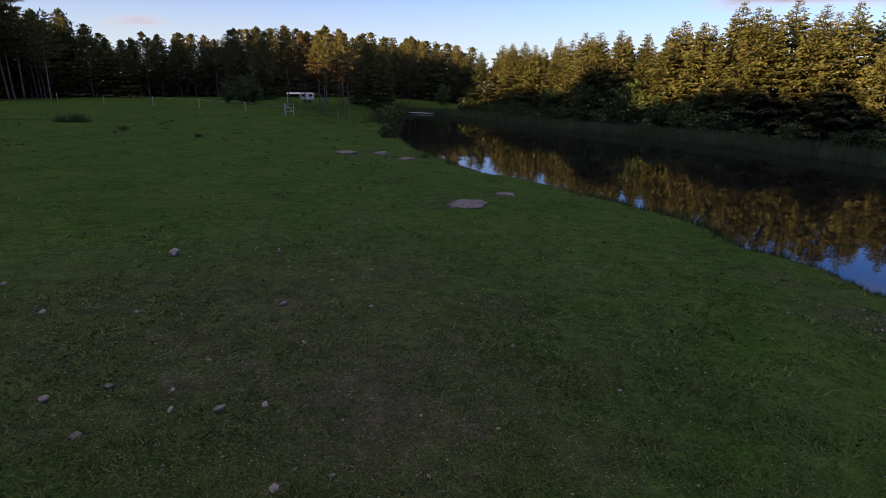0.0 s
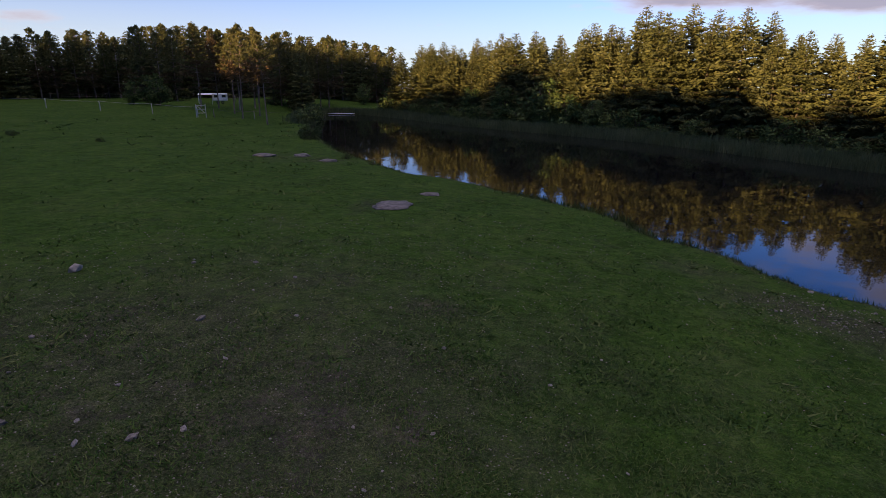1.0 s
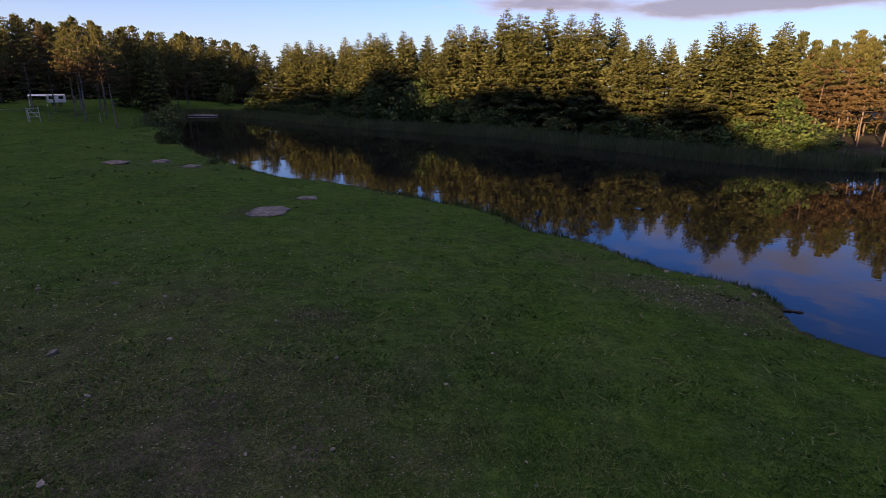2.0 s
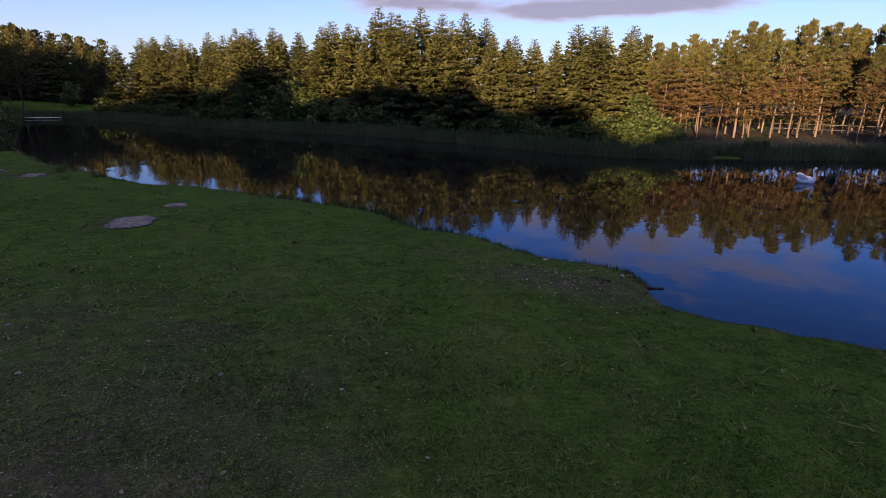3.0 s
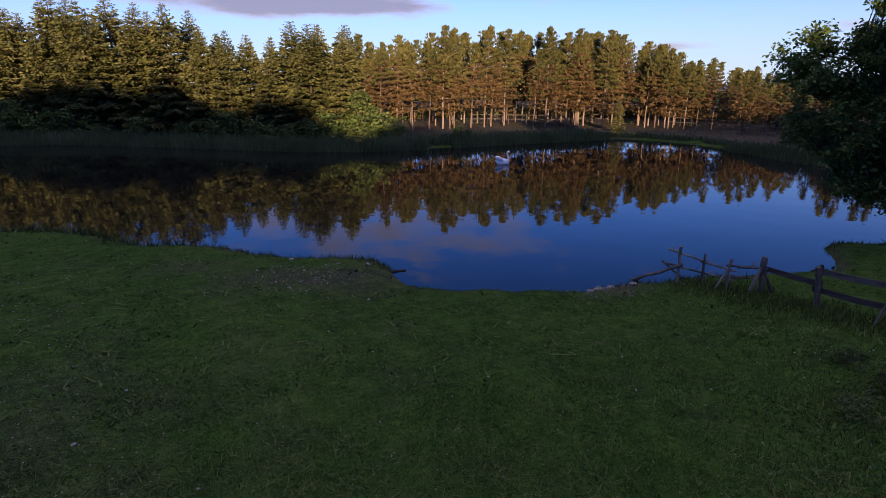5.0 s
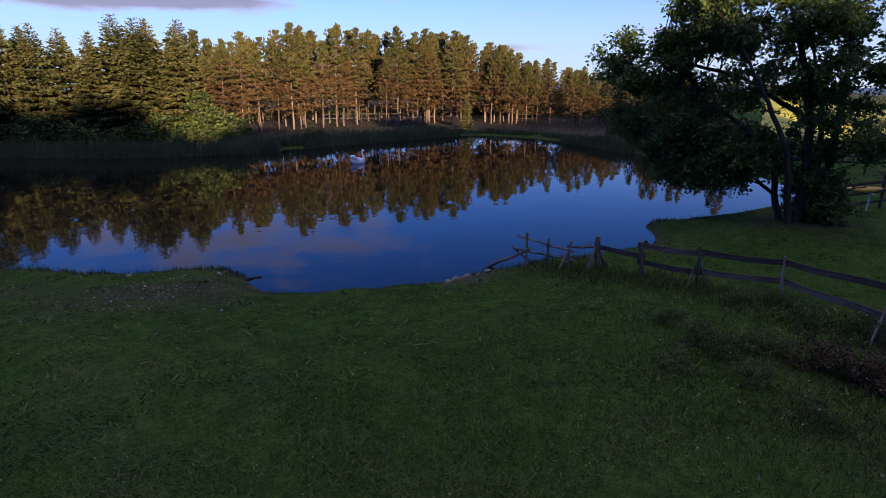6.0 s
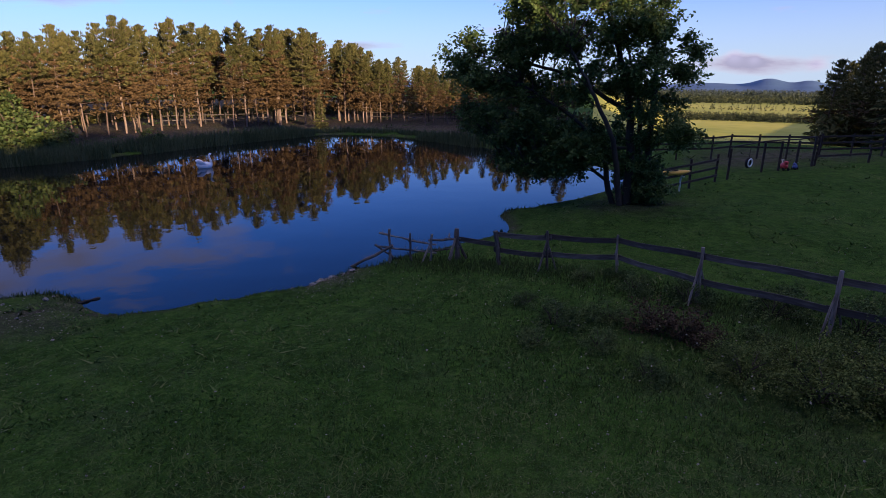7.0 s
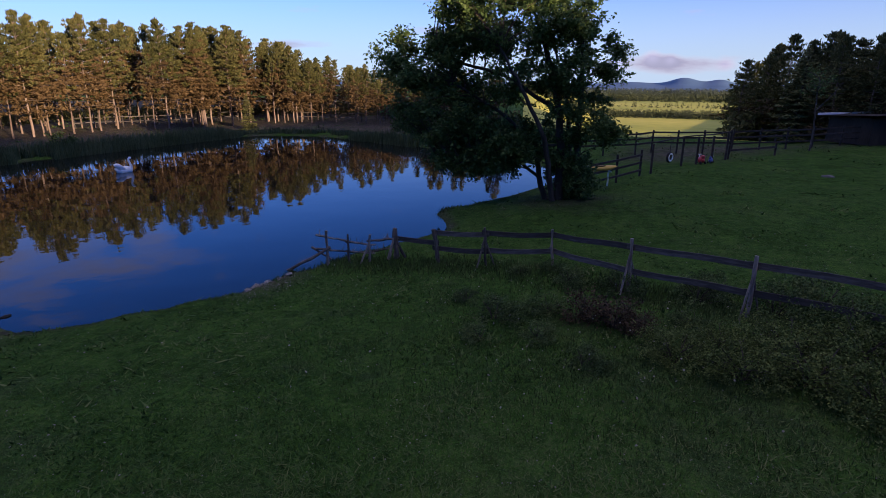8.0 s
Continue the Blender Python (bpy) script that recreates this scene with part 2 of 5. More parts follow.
def water_material():
    m = bpy.data.materials.new("pond_water")
    m.use_nodes = True
    n, l = m.node_tree.nodes, m.node_tree.links
    b = n["Principled BSDF"]
    b.inputs["Base Color"].default_value = (0.007, 0.008, 0.008, 1)
    b.inputs["Roughness"].default_value, b.inputs["IOR"].default_value = 0.015, 1.28
    geo = n.new("ShaderNodeNewGeometry")
    hs = []
    for scale, amt, st in ((0.55, 1.0, (1, 1, 1)), (3.2, 0.16, (1, 1, 1))):
        mp = n.new("ShaderNodeMapping")
        mp.inputs["Scale"].default_value = st
        l.new(geo.outputs["Position"], mp.inputs[0])
        t = n.new("ShaderNodeTexNoise")
        t.inputs["Scale"].default_value, t.inputs["Detail"].default_value = scale, 2
        l.new(mp.outputs[0], t.inputs["Vector"])
        k = n.new("ShaderNodeMath")
        k.operation = "MULTIPLY"
        k.inputs[1].default_value = amt
        l.new(t.outputs["Fac"], k.inputs[0])
        hs.append(k)
    add = n.new("ShaderNodeMath")
    l.new(hs[0].outputs[0], add.inputs[0])
    l.new(hs[1].outputs[0], add.inputs[1])
    bp = n.new("ShaderNodeBump")
    bp.inputs["Strength"].default_value, bp.inputs["Distance"].default_value = 0.35, 0.02
    l.new(add.outputs[0], bp.inputs["Height"])
    l.new(bp.outputs[0], b.inputs["Normal"])
    return m


def pasture_material():
    """Grazed grass over brown soil: bare is a layer of the mesh that says how worn the turf is."""
    m = bpy.data.materials.new("grazed_turf")
    m.use_nodes = True
    n, l = m.node_tree.nodes, m.node_tree.links
    b = n["Principled BSDF"]
    b.inputs["Roughness"].default_value, b.inputs["Specular IOR Level"].default_value = 0.95, 0.02
    geo = n.new("ShaderNodeNewGeometry")

    def noise_of(scale, detail=4, rough=0.6):
        t = n.new("ShaderNodeTexNoise")
        t.inputs["Scale"].default_value, t.inputs["Detail"].default_value, t.inputs["Roughness"].default_value = scale, detail, rough
        l.new(geo.outputs["Position"], t.inputs["Vector"])
        return t.outputs["Fac"]

    def ramp_of(fac, stops):
        r = n.new("ShaderNodeValToRGB")
        els = r.color_ramp.elements
        while len(els) < len(stops):
            els.new(0.5)
        for e, (p, c) in zip(els, stops):
            e.position, e.color = p, (*c, 1)
        l.new(fac, r.inputs[0])
        return r.outputs[0]

    def mixed(fac, a, c):
        x = n.new("ShaderNodeMix")
        x.data_type = "RGBA"
        l.new(fac, x.inputs["Factor"])
        l.new(a, x.inputs[6])
        l.new(c, x.inputs[7])
        return x.outputs[2]

    def maths(op, a, c):
        x = n.new("ShaderNodeMath")
        x.operation = op
        for k, v in enumerate((a, c)):
            if isinstance(v, (int, float)):
                x.inputs[k].default_value = v
            else:
                l.new(v, x.inputs[k])
        return x.outputs[0]

    green = ramp_of(noise_of(0.35, 5), [(0.3, (0.018, 0.056, 0.010)), (0.5, (0.032, 0.088, 0.016)), (0.7, (0.056, 0.106, 0.025))])
    # strong tuft contrast stands in for relief shading under the soft sky
    tuft = ramp_of(noise_of(9, 5, 0.7), [(0.3, (0.014, 0.028, 0.007)), (0.52, (0.042, 0.080, 0.017)), (0.75, (0.105, 0.125, 0.045))])
    half = n.new("ShaderNodeValue")
    half.outputs[0].default_value = 0.5
    turf = mixed(half.outputs[0], green, tuft)
    straw = ramp_of(noise_of(22, 5, 0.8), [(0.3, (0.014, 0.018, 0.010)), (0.5, (0.046, 0.058, 0.030)), (0.66, (0.11, 0.115, 0.075)), (0.78, (0.30, 0.28, 0.21))])
    soil = ramp_of(noise_of(5, 6, 0.75), [(0.3, (0.032, 0.028, 0.023)), (0.5, (0.072, 0.063, 0.055)), (0.72, (0.155, 0.138, 0.12))])
    att = n.new("ShaderNodeAttribute")
    att.attribute_name = "bare"
    worn = maths("ADD", att.outputs["Fac"], maths("MULTIPLY", maths("SUBTRACT", noise_of(1.3, 6, 0.7), 0.5), 1.6))
    edge = ramp_of(worn, [(0.62, (0, 0, 0)), (1.0, (1, 1, 1))])
    thin = maths("ADD", maths("MULTIPLY", att.outputs["Fac"], 1.15), maths("MULTIPLY", maths("SUBTRACT", noise_of(0.8, 6, 0.75), 0.5), 1.5))
    dry = ramp_of(thin, [(0.12, (0, 0, 0)), (0.70, (0.9, 0.9, 0.9))])
    turf = mixed(dry, turf, straw)
    speck = ramp_of(noise_of(55, 3, 0.8), [(0.28, (0.28, 0.28, 0.28)), (0.5, (0.95, 0.95, 0.95)), (0.72, (2.2, 2.1, 1.9))])
    fine = n.new("ShaderNodeMix")
    fine.data_type, fine.blend_type = "RGBA", "MULTIPLY"
    fine.inputs["Factor"].default_value = 0.8
    lumps = n.new("ShaderNodeMix")
    lumps.data_type, lumps.blend_type = "RGBA", "MULTIPLY"
    lumps.inputs["Factor"].default_value = 0.85
    l.new(mixed(edge, turf, soil), lumps.inputs[6])
    l.new(ramp_of(noise_of(2.2, 7, 0.78), [(0.32, (0.42, 0.44, 0.46)), (0.5, (0.95, 0.95, 0.95)), (0.68, (1.55, 1.5, 1.3))]), lumps.inputs[7])
    l.new(lumps.outputs[2], fine.inputs[6])
    l.new(speck, fine.inputs[7])
    col = fine.outputs[2]
    l.new(col, b.inputs["Base Color"])
    bp = n.new("ShaderNodeBump")
    bp.inputs["Strength"].default_value, bp.inputs["Distance"].default_value = 0.7, 0.06
    l.new(noise_of(14, 6, 0.75), bp.inputs["Height"])
    l.new(bp.outputs[0], b.inputs["Normal"])
    return m


M["water"] = water_material()
M["pasture"] = pasture_material()
M["valley"] = material("valley_fields", [(0.20, 0.25, 0.03), (0.32, 0.33, 0.045), (0.44, 0.41, 0.07)], 0.02, 0.95, 0, 0.3, coords="World")
# wooded hills; the blue of the distant air is put into their colour
M["hills"] = material("haze_blue_hills", [(0.04, 0.095, 0.18), (0.055, 0.12, 0.21), (0.075, 0.14, 0.24)], 0.004, 0.95, 0, 0.05, coords="World")

# ---- plan ----
SHORE = [(-25, 65.4), (-18.9, 52.6), (-14.4, 44.1), (-10.2, 38.2), (-6.5, 33.4), (-3.5, 31.6), (-0.6, 28.4), (1.2, 26.7), (2.8, 24.9), (4.4, 23.2), (5.1, 20.5), (7.0, 18.4), (7.8, 16.2), (9.6, 14.2), (9.8, 12.7), (9.3, 11.3), (9.5, 10.6), (10.2, 9.7), (11.6, 8.3), (12.6, 7.3), (14.1, 6.7), (16.8, 5.0), (19.6, 3.2), (22.2, 4.0), (24.1, 2.6), (27.3, 0.4)]
FAR_SHORE = [(31, -1.4), (35, -0.5), (38.5, 3.5), (41.3, 7.2), (44, 10.2), (47.7, 16.2), (49.4, 21.5), (48.6, 26.3), (43.8, 28.8), (36, 31.5), (30, 33.5), (25.5, 36), (21.3, 40.5), (16.8, 48), (11.5, 55), (7.3, 59), (1, 64.5), (-5.5, 70.5), (-12, 78), (-19, 86), (-26, 93), (-31.5, 94), (-33, 87), (-29, 76)]


def smooth_loop(pts, steps):
    p, out = np.array(pts, float), []
    for i in range(len(p)):
        a, b, c, d = p[i - 1], p[i], p[(i + 1) % len(p)], p[(i + 2) % len(p)]
        for k in range(steps):
            t = k / steps
            out.append(0.5 * (2 * b + (c - a) * t + (2 * a - 5 * b + 4 * c - d) * t * t + (3 * b - a - 3 * c + d) * t**3))
    return np.array(out)


POND = smooth_loop(SHORE + FAR_SHORE, 5)
_r = np.random.RandomState(5)
POND += _r.normal(0, 0.07, POND.shape)


def pond_distance(x, y):
    """Metres from the water's edge, below zero over the pond."""
    x, y = np.atleast_1d(np.asarray(x, float)), np.atleast_1d(np.asarray(y, float))
    best, inside = np.full(x.shape, 1e9), np.zeros(x.shape, bool)
    for a, b in zip(POND, np.roll(POND, -1, 0)):
        e = b - a
        t = np.clip(((x - a[0]) * e[0] + (y - a[1]) * e[1]) / (e @ e), 0, 1)
        best = np.minimum(best, np.hypot(x - a[0] - t * e[0], y - a[1] - t * e[1]))
        cross = (a[1] > y) != (b[1] > y)
        with np.errstate(divide="ignore", invalid="ignore"):
            inside ^= cross & (x < e[0] * (y - a[1]) / (e[1] if e[1] else 1e-9) + a[0])
    return np.where(inside, -best, best)


def step(a, b, v):
    t = np.clip((v - a) / (b - a), 0, 1)
    return t * t * (3 - 2 * t)


def waves(x, y):
    return 0.05 * np.sin(x * 0.55 + 1.3 * np.sin(y * 0.31)) * np.cos(y * 0.47 + 0.9 * np.sin(x * 0.23)) + 0.025 * np.sin(x * 1.7 + y * 0.9) * np.sin(y * 1.9 - x * 0.6)


def ground_height(x, y):
    x, y = np.atleast_1d(np.asarray(x, float)), np.atleast_1d(np.asarray(y, float))
    d = pond_distance(x, y)
    amp = 0.75 + 0.85 * np.exp(-((x + 3) ** 2 + (y - 3) ** 2) / (2 * 12.0**2))
    z = 0.10 * step(-0.1, 0.35, d) + amp * (1 - np.exp(-np.maximum(d, 0) / 11)) + waves(x, y) * step(0.5, 6, d)
    z = np.where(d < 0, np.maximum(-1.2, d * 0.3), z)
    # unseen rise added behind the camera to lift the shade wood
    z = z + 6.0 * step(14, 42, -(x * 0.616 + y * 0.788)) * (1 - step(70, 110, np.hypot(x, y)))
    r, az = np.hypot(x, y), np.degrees(np.arctan2(-x, y))
    z = z + 1.1 * step(55, 100, r) * step(10, 24, az) * (1 - step(75, 95, az)) * step(3, 14, d) * (1 - step(200, 400, r))
    sector = step(-118, -110, az) * (1 - step(-96, -88, az))
    drop = np.interp(r, [44, 60, 100, 400, 1000, 2200, 3400, 5000], [0, -1.2, -4.8, -12, -24, -48, -60, -70])
    far = np.interp(r, [200, 1000, 5000], [0, -20, -70])
    z = z + sector * drop + (1 - sector) * far
    hill = 33 * np.exp(-(((az + 102.6) / 1.5) ** 2)) + 25 * np.exp(-(((az + 105.6) / 1.2) ** 2)) + 12 * np.exp(-(((az + 98) / 2.4) ** 2)) + 15
    z = z + step(1900, 2900, r) * hill * (1 - 0.5 * step(3300, 4800, r))
    return z


def height_at(x, y):
    return float(ground_height(x, y)[0])


# ---- mesh helpers ----


def link_mesh(name, me, mats, parent=None, label=""):
    ob = new(name, me)
    for m in mats if isinstance(mats, (list, tuple)) else [mats]:
        me.materials.append(m)
    if parent:
        ob.parent = parent
    if label:
        ob["label"] = label
    return ob


def part(name, bm, mats, parent=None, label="", smooth=False):
    me = bpy.data.meshes.new(name)
    bm.to_mesh(me)
    bm.free()
    if smooth:
        me.polygons.foreach_set("use_smooth", np.ones(len(me.polygons), bool))
    return link_mesh(name, me, mats, parent, label)


def mesh_of(name, verts, faces, slots=None, smooth=False):
    me = bpy.data.meshes.new(name)
    if isinstance(faces, list):
        me.from_pydata(np.asarray(verts).tolist(), [], faces)
    else:
        faces = np.asarray(faces, np.int32)
        n, k = faces.shape
        me.vertices.add(len(verts))
        me.vertices.foreach_set("co", np.asarray(verts, np.float32).ravel())
        me.loops.add(n * k)
        me.loops.foreach_set("vertex_index", faces.ravel())
        me.polygons.add(n)
        me.polygons.foreach_set("loop_start", np.arange(n, dtype=np.int32) * k)
    if slots is not None:
        me.polygons.foreach_set("material_index", np.asarray(slots, np.int32))
    if smooth:
        me.polygons.foreach_set("use_smooth", np.ones(len(me.polygons), bool))
    me.update(calc_edges=True)
    return me


def thing(name, label, category, m=None, group="", kind=""):
    ob = new(name)
    ob.empty_display_size = 0.3
    if m is not None:
        ob.matrix_basis = m
    return tagged(ob, label, category, group, kind)


def box(bm, size, m=None, bevel=0.0):
    made = bmesh.ops.create_cube(bm, size=1.0)["verts"]
    bmesh.ops.scale(bm, vec=size, verts=made)
    if bevel:
        edges = list({e for v in made for e in v.link_edges})
        made = list({v for f in bmesh.ops.bevel(bm, geom=edges, offset=bevel, segments=2, affect="EDGES", profile=0.5)["faces"] for v in f.verts} | {v for v in made if v.is_valid})
    if m is not None:
        bmesh.ops.transform(bm, matrix=m, verts=made)
    return made


class Tubes:
    """Tapered limbs gathered into one mesh."""

    def __init__(self):
        self.v, self.f, self.n = [], [], 0

    def add(self, pts, radii, sides=5, cap=True):
        pts = np.asarray(pts, float)
        way = np.gradient(pts, axis=0)
        way /= np.linalg.norm(way, axis=1)[:, None] + 1e-9
        up = np.where(np.abs(way[:, 2:3]) > 0.9, [[1.0, 0, 0]], [[0, 0, 1.0]])
        s = np.cross(way, up)
        s /= np.linalg.norm(s, axis=1)[:, None] + 1e-9
        u = np.cross(s, way)
        ang = np.arange(sides) * 2 * np.pi / sides
        ring = s[:, None] * np.cos(ang)[None, :, None] + u[:, None] * np.sin(ang)[None, :, None]
        ring = pts[:, None] + ring * np.asarray(radii, float)[:, None, None]
        self.v.append(ring.reshape(-1, 3))
        for i in range(len(pts) - 1):
            for k in range(sides):
                a, b = self.n + i * sides + k, self.n + i * sides + (k + 1) % sides
                self.f.append((a, b, b + sides, a + sides))
        if cap:
            e = self.n + (len(pts) - 1) * sides
            self.f.append(tuple(e + k for k in range(sides)))
        self.n += len(pts) * sides

    def mesh(self, name, smooth=True):
        return mesh_of(name, np.concatenate(self.v), self.f, smooth=smooth)


def unit(v):
    return v / (np.linalg.norm(v, axis=-1, keepdims=True) + 1e-9)


def sprays(name, base, way, length, width, rng, slots=None, curl=0.15):
    """Many small pointed leaves or needle sprays, each a bent diamond."""
    n = len(base)
    way = unit(way)
    side = unit(np.cross(way, unit(rng.normal(0, 1, (n, 3)) + [0, 0, 1.2])))
    nor = np.cross(side, way)
    L, W = np.asarray(length).reshape(-1, 1), np.asarray(width).reshape(-1, 1)
    mid = base + way * L * 0.5 + nor * L * curl
    v = np.stack([base, mid + side * W * 0.5, base + way * L, mid - side * W * 0.5], 1).reshape(-1, 3)
    f = np.arange(n * 4).reshape(n, 4)
    tri = np.concatenate([f[:, [0, 1, 2]], f[:, [0, 2, 3]]])
    return mesh_of(name, v, tri, None if slots is None else np.concatenate([slots, slots]))


def join_tree(kind_name, label, category, trunk_me, crown_me, bark, leaves, group=""):
    t = thing(kind_name, label, category, group=group)
    link_mesh("trunk", trunk_me, bark, t)
    link_mesh("crown", crown_me, leaves, t)
    return t


# ---- kinds of trees ----


def spruce(seed, h=10.0, spread=0.27, gap=0.46, label="", dens=1.0, group="evergreens round the pond"):
    """Tiers of boughs that sag and lift at their tips, each a flat pad of needle sprays."""
    rng = np.random.RandomState(seed)
    tubes = Tubes()
    zs = np.linspace(-0.25, h * 0.99, 9)
    tubes.add(np.c_[rng.normal(0, 0.03, 9), rng.normal(0, 0.03, 9), zs], np.linspace(h * 0.016, 0.015, 9), 6)
    B, D, L, W = [], [], [], []
    z = 0.04 * h
    while z < h * 0.985:
        q = z / h
        reach = spread * h * (1 - q) ** 0.88 * (0.85 + 0.2 * min(1, q * 4)) + 0.07
        count = int(rng.randint(8, 11)) if q < 0.85 else 6
        turn = rng.uniform(0, 6.28)
        for k in range(count):
            a = turn + k * 6.283 / count + rng.uniform(-0.3, 0.3)
            r = reach * rng.uniform(0.6, 1.12)
            zb = z + rng.uniform(-0.08, 0.08)
            slope = 0.8 * q - 0.24 + rng.uniform(-0.1, 0.1)
            n = max(3, int(r / 0.115 * dens))
            s = np.linspace(0.1, 1, n) ** 0.8
            out = np.array([math.cos(a), math.sin(a), 0])
            sag = slope * s * r - 0.34 * r * s * (1 - q) + 0.24 * r * s**2.5 * (1 - q)
            axis = out * (s * r)[:, None] + np.c_[np.zeros((n, 2)), zb + sag]
            if r > 0.8 and dens > 0.7 and k % 2:
                tubes.add(axis[[0, n - 1]], [0.02 + 0.012 * r, 0.006], 3, False)
            sd = np.cross(out, [0, 0, 1])
            side = (0.20 + 0.22 * r * np.sin(s * 2.6)) * (0.75 + 0.25 / dens)
            for sg in (-1, 1, 0):
                B.append(axis + rng.normal(0, 0.05, (n, 3)) - [0, 0, 0.03])
                D.append(out * (0.7 + 0.5 * (sg == 0)) + sd * sg * rng.uniform(0.7, 1.3) + np.c_[rng.normal(0, 0.12, (n, 2)), rng.uniform(-0.55, 0.0, n)])
                L.append(np.where(sg == 0, 0.32, side) * rng.uniform(0.75, 1.3, n) * min(1.0, 0.42 + 2.4 * (1 - q)))
                W.append(rng.uniform(0.10, 0.17, n) * (0.75 + 0.35 / dens) * min(1.0, 0.5 + 2.4 * (1 - q)))
        z += gap * rng.uniform(0.8, 1.2) * (0.55 + 0.6 * (1 - q))
    crown = sprays("crown", np.concatenate(B), np.concatenate(D), np.concatenate(L), np.concatenate(W), rng)
    return join_tree("spruce_tree", label, "tree", tubes.mesh("trunk"), crown, M["bark"], M["spruce"], group)


def pine(seed, h=10.0, bare=0.36, label="", group="evergreens round the pond", dead=0.3, wide=1.0, full_set=True):
    """Whorls of boughs with tufts of needles; the lower ones are thin and browned, the top tapers to a tuft."""
    rng = np.random.RandomState(seed)
    tubes = Tubes()
    lean = rng.normal(0, 0.35, 2)
    zs = np.linspace(-0.25, h * 0.98, 10)
    line = np.c_[lean[0] * (zs / h) ** 2 + rng.normal(0, 0.03, 10), lean[1] * (zs / h) ** 2 + rng.normal(0, 0.03, 10), zs]
    tubes.add(line, np.linspace(h * 0.0105, 0.02, 10), 7)
    B, D, L, W, S = [], [], [], [], []
    z = h * (bare - 0.14)
    while z < h * 0.99:
        q = z / h
        live = (q - bare) / (1 - bare)
        up = max(0.0, live)
        reach = wide * h * 0.205 * (1 - up**1.1) ** 0.95 * (0.8 + 0.2 * min(1, up * 4)) + 0.10
        turn, count = rng.uniform(0, 6.28), rng.randint(5, 8)
        c = np.array([np.interp(z, zs, line[:, 0]), np.interp(z, zs, line[:, 1]), z])
        for k in range(count):
            if live < 0 and rng.rand() < 0.4:
                continue
            a = turn + k * 6.283 / count + rng.uniform(-0.4, 0.4)
            r = reach * rng.uniform(0.5, 1.3) * (0.75 if live < 0 else 1)
            rise = (-0.04 + 0.35 * up + 0.9 * up**3) * r + rng.uniform(-0.08, 0.08) * r
            out = np.array([math.cos(a), math.sin(a), 0])
            pts = np.array([c, c + out * r * 0.5 + [0, 0, rise * 0.3], c + out * r + [0, 0, rise + 0.1 * r]])
            if full_set or k % 3 == 0:
                tubes.add(pts[[0, 2]], [0.03, 0.008], 3, False)
            brown = live < dead * rng.uniform(0.1, 1.6)
            for s in (0.42, 0.6, 0.74, 0.87, 1.0) if full_set else (0.5, 0.75, 1.0):
                if live < 0 and rng.rand() < 0.5:
                    continue
                p = pts[0] * (1 - s) ** 2 + 2 * pts[1] * s * (1 - s) + pts[2] * s * s + rng.normal(0, 0.12, 3) * [1, 1, 0.35]
                n = rng.randint(9, 13) if full_set else rng.randint(6, 9)
                B.append(p + rng.normal(0, 0.05, (n, 3)) * [1.6, 1.6, 0.7])
                D.append(rng.normal(0, 1, (n, 3)) * [0.5, 0.5, 0.28] + out * 0.45 * (1 - up) + [0, 0, 0.18 + 1.3 * up**2])
                L.append(rng.uniform(0.30, 0.50, n) * (1 if full_set else 1.3) * (1 - 0.4 * up))
                W.append(rng.uniform(0.075, 0.12, n) * (1 if full_set else 1.6) * (1 - 0.3 * up))
                S.append(np.full(n, int(brown)))
        z += rng.uniform(0.42, 0.62)
    # the leader and the candles round it
    for k in range(12):
        n = 7
        low = rng.uniform(0, 1) ** 1.5
        p = line[-1] + np.array([rng.normal(0, 0.05 + 0.28 * low), rng.normal(0, 0.05 + 0.28 * low), 0.25 - 1.3 * low])
        B.append(p + rng.normal(0, 0.03, (n, 3)))
        D.append(rng.normal(0, 0.3, (n, 3)) + [0, 0, 1.0])
        L.append(rng.uniform(0.22, 0.38, n))
        W.append(rng.uniform(0.06, 0.10, n))
        S.append(np.zeros(n, int))
    crown = sprays("crown", np.concatenate(B), np.concatenate(D), np.concatenate(L), np.concatenate(W), rng, np.concatenate(S))
    return join_tree("pine_tree", label, "tree", tubes.mesh("trunk"), crown, M["pine_bark"], [M["pine"], M["dead"]], group)


